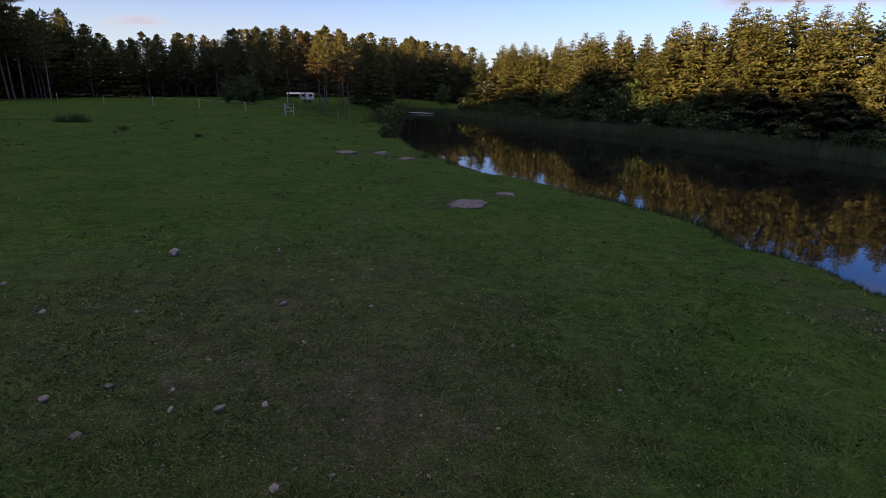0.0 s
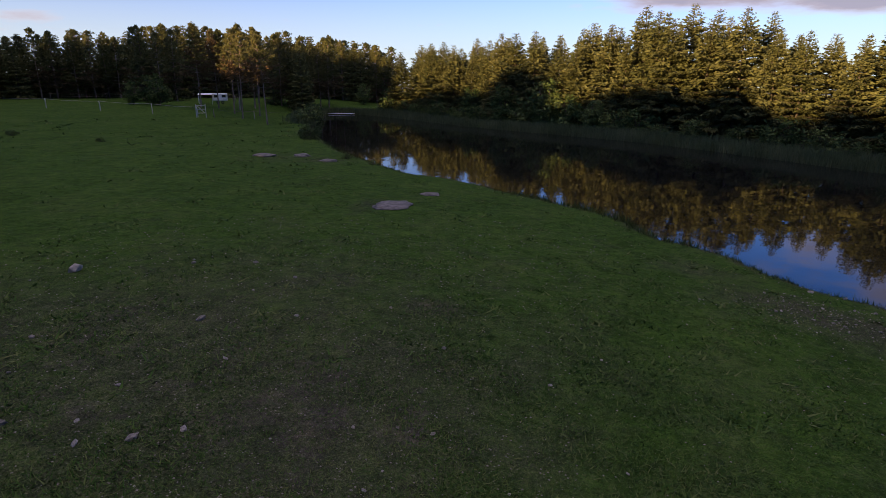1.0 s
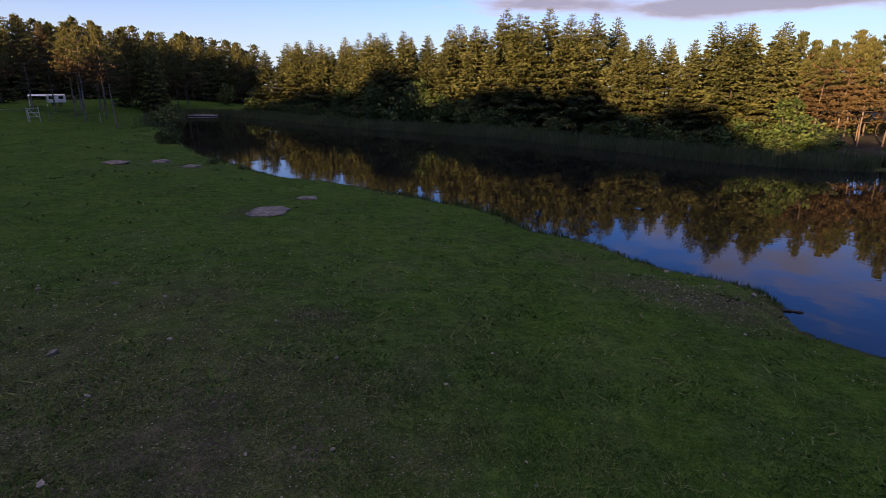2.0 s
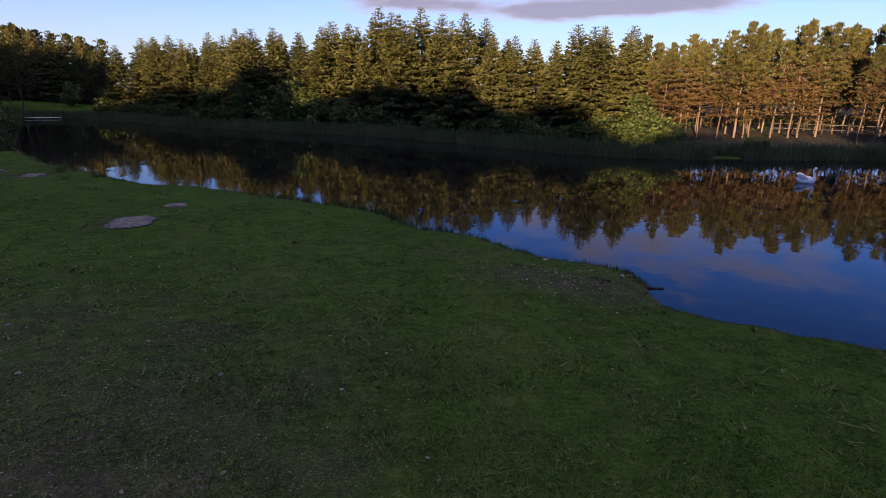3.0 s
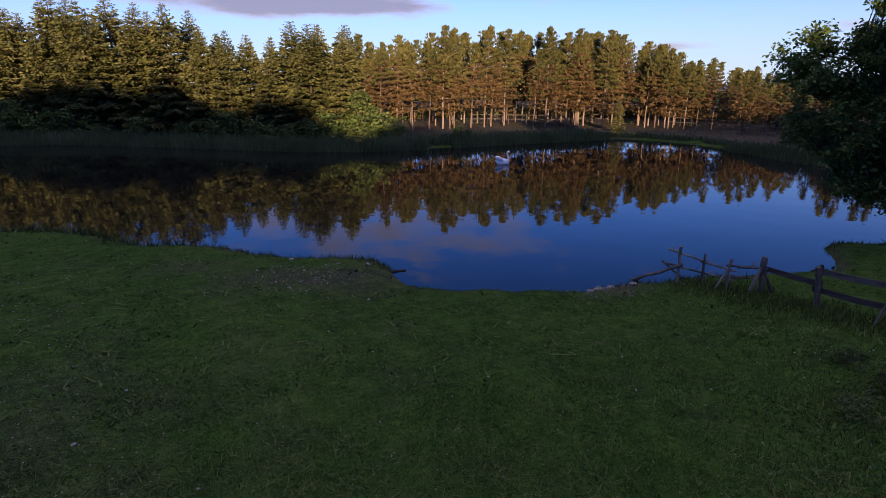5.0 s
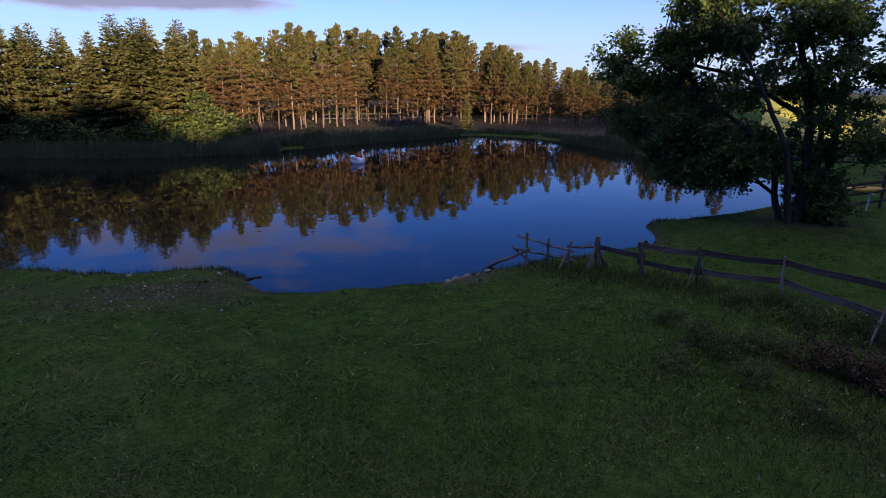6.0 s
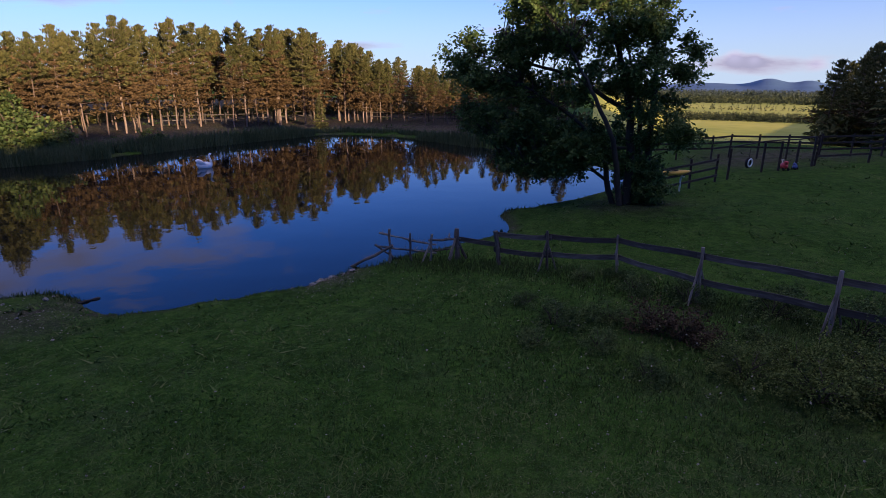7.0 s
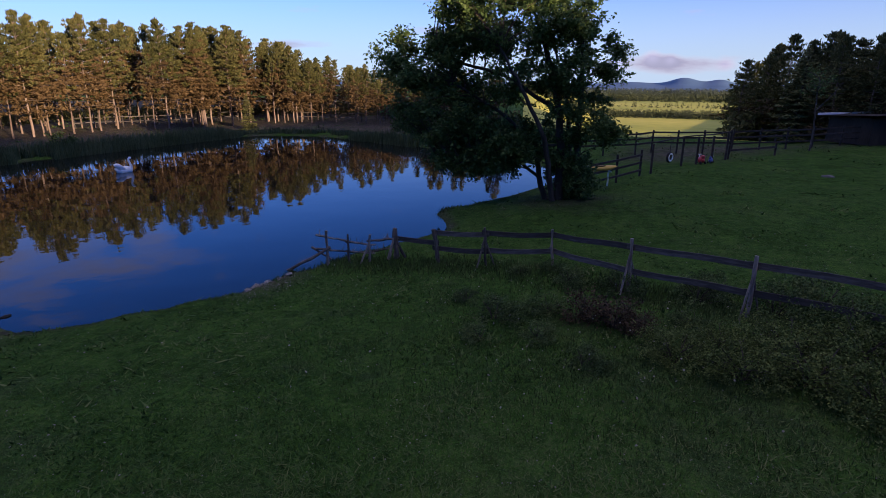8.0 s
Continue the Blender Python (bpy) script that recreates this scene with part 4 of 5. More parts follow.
def shore_fence():
    f = thing("rail_fence", "old weathered rail fence with leaning split posts", "fence")
    r = np.random.RandomState(3)
    tops = []
    for k, (x, y, h, rad, lean) in enumerate(POSTS):
        z = height_at(x, y)
        top = (x, y + lean, z + h)
        tops.append((x, y + lean * 0.7, z, h))
        link_mesh("post", log_mesh((x, y, z - 0.25), top, rad * 0.8, r), M["old_wood"], f)
        if k in (2, 3, 5, 7, 8):
            link_mesh("prop", log_mesh((x - 0.22, y + 0.22, z - 0.1), (x, y + lean, z + h * 0.78), rad * 0.45, r), M["old_wood"], f)
        if k in (3, 5, 7, 8):
            link_mesh("prop", log_mesh((x + 0.12, y - 0.28, z - 0.1), (x, y + lean, z + h * 0.7), rad * 0.42, r), M["old_wood"], f)
    for k in range(3, len(tops) - 1):
        (ax, ay, az_, ah), (bx, by, bz, bh) = tops[k], tops[k + 1]
        for q in ((0.85, 0.40) if k > 3 else (0.62,)):
            a, b = Vector((ax + 0.08, ay, az_ + ah * q)), Vector((bx + 0.08, by, bz + bh * q - 0.03))
            bm = bmesh.new()
            box(bm, ((b - a).length + 0.2, 0.03, 0.14), bevel=0.008)
            bmesh.ops.subdivide_edges(bm, edges=[e for e in bm.edges if e.calc_length() > 1], cuts=5)
            for v in bm.verts:
                v.co.z += 0.02 * math.sin(v.co.x * 2.3 + k) - 0.012 * math.cos(v.co.x / (b - a).length * math.pi)
            ob = part("rail", bm, M["rail_wood"], f)
            w = b - a
            ob.matrix_basis = Matrix.Translation((a + b) / 2) @ w.to_track_quat("X", "Z").to_matrix().to_4x4()
    for k, q1, q2, rad in ((0, 0.82, 0.72, 0.03), (1, 0.7, 0.62, 0.03), (2, 0.72, 0.66, 0.035), (0, 0.42, 0.36, 0.03), (1, 0.36, 0.3, 0.028), (2, 0.3, 0.4, 0.028)):
        (ax, ay, az_, ah), (bx, by, bz, bh) = tops[k], tops[k + 1]
        e = 0.35 if k == 0 else 0.1
        tb, p0, p1 = Tubes(), np.array([ax + 0.05, ay + e, az_ + ah * q1 + 0.02]), np.array([bx + 0.05, by - 0.15, bz + bh * q2])
        for i in range(9):
            c = p0 + (p1 - p0) * r.uniform(0.02, 0.98)
            tb.add([c, c + r.normal(0, 0.05, 3) + [0, 0, r.choice((-0.05, 0.10))]], [0.014, 0.005], 4)
        link_mesh("side_twigs", tb.mesh("side_twigs"), M["old_wood"], f)
        link_mesh("pole", log_mesh((ax + 0.05, ay + e, az_ + ah * q1 + 0.02), (bx + 0.05, by - 0.15, bz + bh * q2), rad, r, 5), M["old_wood"], f)
    x, y, h, rad, lean = POSTS[0]
    link_mesh("pole", log_mesh((x - 0.3, y + 1.35, -0.15), (x, y - 0.1, height_at(x, y) + 0.55), 0.05, r, 6), M["old_wood"], f)
    link_mesh("pole", log_mesh((x + 0.1, y + 0.5, height_at(x, y) + 0.5), (x + 0.05, y - 0.1, height_at(x, y) + 0.15), 0.035, r, 6), M["old_wood"], f)


shore_fence()

# ---- the swan float on the pond: one smooth shape ----


def swan():
    bm = bmesh.new()
    rings = [(-0.62, 0.30, 0.02, 0.03), (-0.55, 0.30, 0.12, 0.10), (-0.40, 0.22, 0.24, 0.22), (-0.15, 0.17, 0.31, 0.28), (0.12, 0.16, 0.31, 0.28), (0.36, 0.18, 0.25, 0.26), (0.50, 0.24, 0.16, 0.22), (0.56, 0.34, 0.11, 0.13), (0.56, 0.48, 0.085, 0.09), (0.50, 0.62, 0.075, 0.08), (0.45, 0.75, 0.07, 0.075), (0.46, 0.86, 0.075, 0.075), (0.54, 0.93, 0.08, 0.08), (0.64, 0.91, 0.06, 0.06), (0.72, 0.87, 0.03, 0.025), (0.76, 0.85, 0.008, 0.008)]
    pts = np.array([(x, 0, z) for x, z, _, _ in rings])
    way = unit(np.gradient(pts, axis=0))
    prev, n = None, 16
    for (x, z, ry, rz), w in zip(rings, way):
        up = np.array([-w[2], 0, w[0]])
        ring = [bm.verts.new(pts[rings.index((x, z, ry, rz))] + np.array([0, 1, 0]) * ry * math.cos(k * 6.2832 / n) + up * rz * math.sin(k * 6.2832 / n)) for k in range(n)]
        if prev:
            for k in range(n):
                f = bm.faces.new((prev[k], prev[(k + 1) % n], ring[(k + 1) % n], ring[k]))
                f.material_index = 1 if x > 0.66 and z > 0.8 else 0
        prev = ring
    for sg in (-1, 1):
        made = bmesh.ops.create_uvsphere(bm, u_segments=14, v_segments=8, radius=1.0)["verts"]
        bmesh.ops.transform(bm, matrix=Matrix.Translation((-0.2, sg * 0.25, 0.38)) @ pose(0, 0, 0, sg * -14, 26, 0) @ Matrix.Diagonal((0.40, 0.07, 0.17, 1)), verts=made)
    for dx, dz, s in ((-0.5, 0.46, 0.13), (-0.22, 0.50, 0.12)):
        made = bmesh.ops.create_uvsphere(bm, u_segments=10, v_segments=7, radius=1.0)["verts"]
        bmesh.ops.transform(bm, matrix=Matrix.Translation((dx, 0, dz)) @ pose(0, 0, 0, 0, 40, 0) @ Matrix.Diagonal((s * 1.4, s * 1.5, s * 0.6, 1)), verts=made)
    bmesh.ops.recalc_face_normals(bm, faces=bm.faces)
    ob = part("swan_float", bm, [M["swan"], M["rubber"]], smooth=True)
    ob.matrix_basis = pose(28.5, 23.75, -0.03, 0, 0, -42) @ Matrix.Diagonal((0.74, 0.74, 0.92, 1))
    tagged(ob, "white plastic swan float resting on the pond", "float")


swan()

# ---- reeds along the far bank ----


def blades(name, x, y, z, h, w, rng, lean=0.25):
    n = len(x)
    a = rng.uniform(0, 6.283, n)
    base = np.c_[x, y, z]
    s = np.c_[np.cos(a), np.sin(a), np.zeros(n)] * np.asarray(w).reshape(-1, 1) * 0.5
    tip = base + np.c_[rng.normal(0, lean, n) * h, rng.normal(0, lean, n) * h, h]
    v = np.stack([base - s, base + s, tip], 1).reshape(-1, 3)
    return mesh_of(name, v, np.arange(n * 3).reshape(n, 3))


def reeds():
    r = np.random.RandomState(8)
    p = smooth_loop(SHORE + FAR_SHORE, 5)[(len(SHORE) + 4) * 5:]
    idx = r.uniform(0, len(p) - 2, 62000)
    i = idx.astype(int)
    c = p[i] + (p[i + 1] - p[i]) * (idx - i)[:, None]
    c = c + r.normal(0, 1, (len(c), 2)) * 1.1
    d = pond_distance(c[:, 0], c[:, 1])
    dense = np.sin(c[:, 0] * 0.35) + np.sin(c[:, 1] * 0.5 + 1) > -1.9
    ok = (d > -0.9) & (d < 3.6) & dense & ((c[:, 0] < 47.5) | (c[:, 1] > 27) | (d > 0.6))
    c, d = c[ok], d[ok]
    z = np.maximum(ground_height(c[:, 0], c[:, 1]), -0.25) - 0.05
    h = r.uniform(0.5, 1.15, len(c)) * np.where(c[:, 0] > 47, 0.5, 1.0)
    tagged(link_mesh("reeds", blades("reeds", c[:, 0], c[:, 1], z, h, r.uniform(0.05, 0.10, len(c)), r, 0.12), M["reed"]), "dense green reeds along the far bank", "reeds", kind="stuff")


reeds()

# ---- grass ----


def grass():
    r = np.random.RandomState(9)
    n = 260000
    az = np.radians(r.uniform(-126, 60, n))
    rad = 4.2 * (42 / 4.2) ** (r.uniform(0, 1, n) ** 1.15)
    x, y = -np.sin(az) * rad, np.cos(az) * rad
    d = pond_distance(x, y)
    ok = d > 0.05
    x, y, rad = x[ok], y[ok], rad[ok]
    patch = np.sin(x * 1.3 + np.sin(y * 0.9) * 2) * np.sin(y * 1.1 + np.sin(x * 0.7) * 2)
    h = (0.026 + 0.028 * np.clip(patch + 0.4, 0, 1)) * r.uniform(0.6, 1.5, len(x)) * np.clip(1.25 - rad / 36, 0.15, 1)
    me = blades("grass", x, y, ground_height(x, y) - 0.01, h, r.uniform(0.012, 0.022, len(x)) * (0.7 + rad / 12), r, 1.2)
    tagged(link_mesh("grass", me, M["blade"]), "short grazed green grass over the pasture", "grass", kind="stuff")


grass()

# ---- flat rocks and stones ----


def stone_mesh(seed, sx, sy, sz):
    r = np.random.RandomState(seed)
    bm = bmesh.new()
    bmesh.ops.create_icosphere(bm, subdivisions=3 if sx > 0.4 and sz < 0.4 else 1, radius=1.0)
    o = Vector(r.uniform(-50, 50, 3))
    for v in bm.verts:
        k = 1 + 0.45 * noise.noise(v.co * 1.3 + o) + 0.22 * noise.noise(v.co * 3.1 + o) + 0.10 * noise.noise(v.co * 8 + o)
        v.co = Vector((v.co.x * sx, v.co.y * sy, v.co.z * sz)) * k
    return bm


def rock(x, y, sx, sy, sz, turn, seed, label, mat="slab", sink=0.4):
    ob = part("rock", stone_mesh(seed, sx, sy, sz), M[mat], smooth=True)
    ob.matrix_basis = pose(x, y, height_at(x, y) + sz * (0.5 - sink), 0, 0, turn)
    return tagged(ob, label, "rock", "rocks in the pasture")


rock(-4.85, 21.4, 0.85, 0.8, 0.10, 20, 1, "flat pale grey rock slab level with the turf", sink=0.35)
rock(-3.9, 25.2, 0.45, 0.3, 0.10, 0, 2, "small flat grey rock in the turf")
rock(-17.3, 36.8, 0.8, 0.55, 0.12, 0, 3, "flat grey rock slab in the grass")
rock(-15.2, 38.2, 0.6, 0.5, 0.12, 30, 4, "flat grey rock slab in the grass")
rock(-12.5, 36.2, 0.6, 0.4, 0.12, 10, 5, "flat grey rock near the shore")
rock(-17.9, 55.3, 1.1, 0.6, 0.3, 10, 6, "flat rock at the water's edge")
rock(9.95, 12.2, 0.4, 0.12, 0.07, -15, 7, "dark waterlogged stone at the water's edge")

# ---- shrubs on the banks and by the fence ----


def shrub(seed, label, high, wide, mat="shrub", leaf=(0.10, 0.20), per=60, clumps=26, group="shrubs on the banks", name="shrub"):
    stems = [([(0, 0, -0.1), (0.15 * wide * math.cos(k * 1.57), 0.15 * wide * math.sin(k * 1.57), high * 0.4), (0.4 * wide * math.cos(k * 1.57 + 0.3), 0.4 * wide * math.sin(k * 1.57 + 0.3), high * 0.75)], 0.018 * high + 0.008) for k in range(4)]
    blobs = [((0, 0, high * 0.52), (wide, wide * 0.9, high * 0.46), clumps), ((wide * 0.45, wide * 0.3, high * 0.34), (wide * 0.7, wide * 0.6, high * 0.3), clumps // 3), ((-wide * 0.5, wide * 0.1, high * 0.3), (wide * 0.6, wide * 0.7, high * 0.28), clumps // 3)]
    return crown_tree(seed, name, label, "shrub", stems, blobs, M[mat], M["bark"], leaf=leaf, per=per, sigma=0.16 * min(2.2, high), limb=0.012 * high, group=group, fall=0.0, twigs_too=False)


bank_shrub = shrub(51, "dark green willow shrub at the far water's edge", 2.6, 1.7, leaf=(0.2, 0.4), per=30, clumps=26)
tall_shrub = shrub(52, "tall grey-green alder on the far bank", 5.0, 2.0, leaf=(0.2, 0.38), per=42, clumps=40)
small_shrub = shrub(53, "low leafy shrub among the weeds", 0.62, 0.75, leaf=(0.03, 0.065), per=70, clumps=26, group="shrubs by the fence")
weedy_shrub = shrub(54, "loose green weedy bush with pale tips", 0.85, 1.0, mat="weed", leaf=(0.025, 0.06), per=110, clumps=34, group="shrubs by the fence")
red_shrub = shrub(55, "reddish brown clump of dry dock weeds", 0.7, 0.5, mat="red_weed", leaf=(0.03, 0.07), per=44, clumps=22, group="shrubs by the fence")


def bank_shrubs():
    small, tall = [], []
    p = smooth_loop(SHORE + FAR_SHORE, 5)[(len(SHORE) + 8) * 5: (len(SHORE) + 20) * 5]
    for k in range(0, len(p) - 1, 2):
        q = p[k]
        w = unit(np.array([p[k + 1][1] - q[1], -(p[k + 1][0] - q[0])]))
        if pond_distance(*(q + w))[0] < 0:
            w = -w
        az = azimuth(*q)
        if az > -41 or rng.random() < 0.12:
            c = q + w * rng.uniform(1.8, 3.4)
            small.append(spot(c[0], c[1], rng.uniform(0.5, 1.05), rng.uniform(0, 360)))
        if -8 < az < 12 and k % 4 == 0:
            c = q + w * rng.uniform(2.5, 4.5)
            tall.append(spot(c[0], c[1], rng.uniform(0.6, 0.95), rng.uniform(0, 360)))
    for x, y, s in ((30.6, 38.2, 0.8), (1.5, 69.5, 1.5), (5.5, 65.5, 1.4), (-27.5, 71.5, 0.9), (-29.5, 79, 1.0), (-32.0, 86, 0.8), (-19.6, 51.5, 0.55)):
        small.append(spot(x, y, s, rng.uniform(0, 360)))
    for x, y, s in ((28.7, 39.4, 0.8), (2.8, 68.0, 1.05), (-53, 79, 0.8), (-56, 82, 0.9), (-58, 80, 0.7), (-24, 104, 0.7), (-30, 108, 0.8)):
        tall.append(spot(x, y, s, rng.uniform(0, 360)))
    for x, y, s in ((45, -1.0, 0.5), (47.5, 3, 0.55), (50, 9, 0.5), (52, 13, 0.6)):
        small.append(spot(x, y, s, rng.uniform(0, 360)))
    plant(bank_shrub, small)
    plant(tall_shrub, tall)


def fence_shrubs():
    field = [(-54.0, 47.5, 1.7), (-52.8, 47.9, 1.5), (-55.2, 47.2, 1.3), (-43.5, 43.6, 0.9), (-33, 41, 0.6), (-12.0, 38.3, 0.8), (-9.4, 36.0, 0.6), (-19.5, 50.8, 1.6), (-20.6, 53.4, 1.4)]
    lows = [(10.5, 0.7, 0.9), (10.9, -0.4, 0.8), (9.6, -0.2, 0.7), (11.9, -3.6, 0.9), (12.4, -2.0, 0.8), (11.2, -4.9, 1.1), (10.7, -6.0, 1.1), (12.9, -0.9, 0.7), (9.4, 0.9, 0.55), (11.6, -5.9, 1.2), (9.6, -6.6, 1.1), (8.6, -1.0, 0.6), (12.6, -4.2, 0.9), (13.4, 0.3, 0.5), (13.9, -0.6, 0.6), (10.2, -7.6, 1.2), (11.4, 1.4, 0.5), (10.6, -3.2, 0.6)]
    weeds = [(8.9, -2.5, 0.85), (8.4, -3.4, 0.95), (8.2, -4.3, 1.0), (7.5, -4.9, 0.95), (9.3, -4.4, 0.95), (9.1, -5.4, 1.1), (7.4, -6.0, 1.0), (6.6, -5.6, 0.8), (9.6, -3.4, 0.7), (8.2, -6.8, 1.1)]
    reds = [(10.6, -1.1, 0.9), (10.3, -1.7, 1.0), (10.2, -2.1, 0.75)]
    for kind, rows in ((small_shrub, lows + field), (weedy_shrub, weeds), (red_shrub, reds)):
        plant(kind, [spot(x, y, s * rng.uniform(0.9, 1.1), rng.uniform(0, 360)) for x, y, s in rows])


bank_shrubs()
fence_shrubs()


def undergrowth():
    """Saplings and brush that close the view between the trunks of the woods."""
    r = np.random.RandomState(17)
    lines = [([(36, 46), (35, 49), (30, 55), (20, 66), (8, 78), (-4, 88), (-16, 102)], 9, 11000, 2.6), ([(52, 2), (59, 10), (66, 18), (68, 30), (60, 42), (50, 49), (40, 50)], 8, 9000, 1.6), ([(-140, 60), (-118, 90), (-100, 104), (-82, 114), (-66, 122), (-52, 128), (-40, 129), (-26, 120)], 8, 32000, 7.5), ([(57, -17), (60, -24), (58, -36), (52, -46)], 8, 9000, 4.5)]
    B, D, K = [], [], []
    for p, width, n, high in lines:
        p = np.array(p, float)
        run = np.r_[0, np.cumsum(np.hypot(*np.diff(p, axis=0).T))]
        s = r.uniform(0, run[-1], n)
        c = np.stack([np.interp(s, run, p[:, 0]), np.interp(s, run, p[:, 1])], 1)
        c = c + unit(c) * r.uniform(0, width, n)[:, None]
        lump = 0.55 + 0.45 * np.sin(c[:, 0] * 0.9 + 2 * np.sin(c[:, 1] * 0.37)) * np.sin(c[:, 1] * 0.8)
        z = ground_height(c[:, 0], c[:, 1]) + r.uniform(0, 1, n) ** 1.3 * high * lump
        B.append(np.c_[c, z])
        D.append(r.normal(0, 1, (n, 3)) + [0, 0, 0.4])
        K.append(np.full(n, 1.7 if high > 6 else 1.0))
    B, D, K = np.concatenate(B), np.concatenate(D), np.concatenate(K)
    n = len(B)
    me = sprays("undergrowth", B, D, r.uniform(0.35, 0.8, n) * K, r.uniform(0.18, 0.4, n) * K, r)
    tagged(link_mesh("undergrowth", me, M["pine"]), "dark brush and saplings under the trees", "undergrowth", kind="stuff")


undergrowth()


def tall_weeds():
    r = np.random.RandomState(19)
    X, Y, H, W = [], [], [], []
    # rank grass and weeds along the fence
    t = r.uniform(0, 1, 9000)
    x = np.interp(t, [0, 0.35, 0.7, 1], [14.6, 14.2, 11.8, 8.8]) + r.normal(0, 0.55, 9000)
    y = np.interp(t, [0, 0.35, 0.7, 1], [5.8, 1.5, -3.5, -9]) + r.normal(0, 0.3, 9000)
    X.append(x), Y.append(y), H.append(r.uniform(0.06, 0.22, 9000)), W.append(r.uniform(0.012, 0.03, 9000))
    # weedy corner: growth spread wider than the weeds, to darken the ground
    n = 26000
    x, y = r.normal(8.9, 2.1, n), r.normal(-2.6, 3.0, n)
    X.append(x), Y.append(y), H.append(r.uniform(0.04, 0.15, n)), W.append(r.uniform(0.008, 0.018, n))
    # the fringe of the near bank
    p = smooth_loop(SHORE + FAR_SHORE, 5)[5: len(SHORE) * 5]
    i = r.randint(0, len(p) - 1, 9000)
    c = p[i] + (p[i + 1] - p[i]) * r.uniform(0, 1, (9000, 1)) + r.normal(0, 0.28, (9000, 2))
    lump = np.clip(np.sin(c[:, 0] * 1.1 + c[:, 1] * 0.7) + 0.6, 0.25, 1.6)
    X.append(c[:, 0]), Y.append(c[:, 1]), H.append(r.uniform(0.08, 0.26, 9000) * lump * np.where(c[:, 1] > 19, 0.9, 0.55)), W.append(r.uniform(0.015, 0.035, 9000) * np.where(c[:, 1] > 19, 1.8, 1))
    x, y, h, w = (np.concatenate(v) for v in (X, Y, H, W))
    d = pond_distance(x, y)
    ok = d > -0.05
    me = blades("weeds", x[ok], y[ok], ground_height(x[ok], y[ok]) - 0.02, h[ok], w[ok], r, 0.3)
    tagged(link_mesh("weeds", me, M["rank"]), "rank grass and weeds along fence and shore", "weeds", kind="stuff")
    n = 260
    x = np.r_[r.normal(9.8, 1.8, n), r.normal(4.9, 0.5, 70)]
    y = np.r_[r.normal(-1.6, 2.8, n), r.normal(21.6, 1.2, 70)]
    ok = pond_distance(x, y) > 0.05
    x, y = x[ok], y[ok]
    z = ground_height(x, y) + r.uniform(0.12, 0.5, len(x))
    me = sprays("wildflowers", np.c_[x, y, z], r.normal(0, 1, (len(x), 3)) + [0, 0, 0.3], r.uniform(0.025, 0.06, len(x)), r.uniform(0.025, 0.05, len(x)), r)
    tagged(link_mesh("wildflowers", me, M["flower"]), "small pale seed heads among the weeds", "flowers", kind="stuff")


tall_weeds()


def tussocks():
    r = np.random.RandomState(29)
    n, k = 2600, 12
    az, rad = np.radians(r.uniform(-124, 58, n)), 8 * (80 / 8) ** r.uniform(0, 1, n)
    size = np.repeat(r.uniform(0.05, 0.14, n) * (0.8 + rad / 45), k)
    x, y = np.repeat(-np.sin(az) * rad, k) + r.normal(0, 1.5, n * k) * size, np.repeat(np.cos(az) * rad, k) + r.normal(0, 1.5, n * k) * size
    h, w = size * r.uniform(0.3, 0.8, n * k), size * r.uniform(0.3, 0.55, n * k)
    ok = pond_distance(x, y) > 0.1
    me = blades("tussocks", x[ok], y[ok], ground_height(x[ok], y[ok]) - 0.01, h[ok], w[ok], r, 1.7)
    tagged(link_mesh("tussocks", me, M["blade"]), "low uneven tufts of grass over the pasture", "grass", kind="stuff")


tussocks()

# ---- stones ----
STONES = [(-10.2, 11.3, 0.24), (-5.6, 8.9, 0.12), (-6.8, 4.8, 0.11), (-4.4, 5.3, 0.10), (-5.0, 5.1, 0.07), (-5.3, 5.5, 0.05), (-3.9, 5.6, 0.07), (-2.4, 4.6, 0.06), (-2.9, 4.2, 0.07), (-8.0, 7.7, 0.07), (-9.7, 7.2, 0.09), (-12.0, 8.2, 0.08), (-5.7, 4.3, 0.08), (-6.2, 5.3, 0.10), (-4.9, 11.7, 0.07), (-6.3, 12.6, 0.08), (-1.0, 8.7, 0.06), (-0.8, 6.2, 0.05), (-4.3, 7.4, 0.06), (-5.4, 6.4, 0.05), (-3.9, 9.3, 0.06), (-2.3, 10.3, 0.05), (0.8, 7.9, 0.05), (-7.8, 12.3, 0.08), (9.3, 12.9, 0.12), (8.7, 13.5, 0.07), (7.9, 14.9, 0.09), (8.6, 14.6, 0.08)]


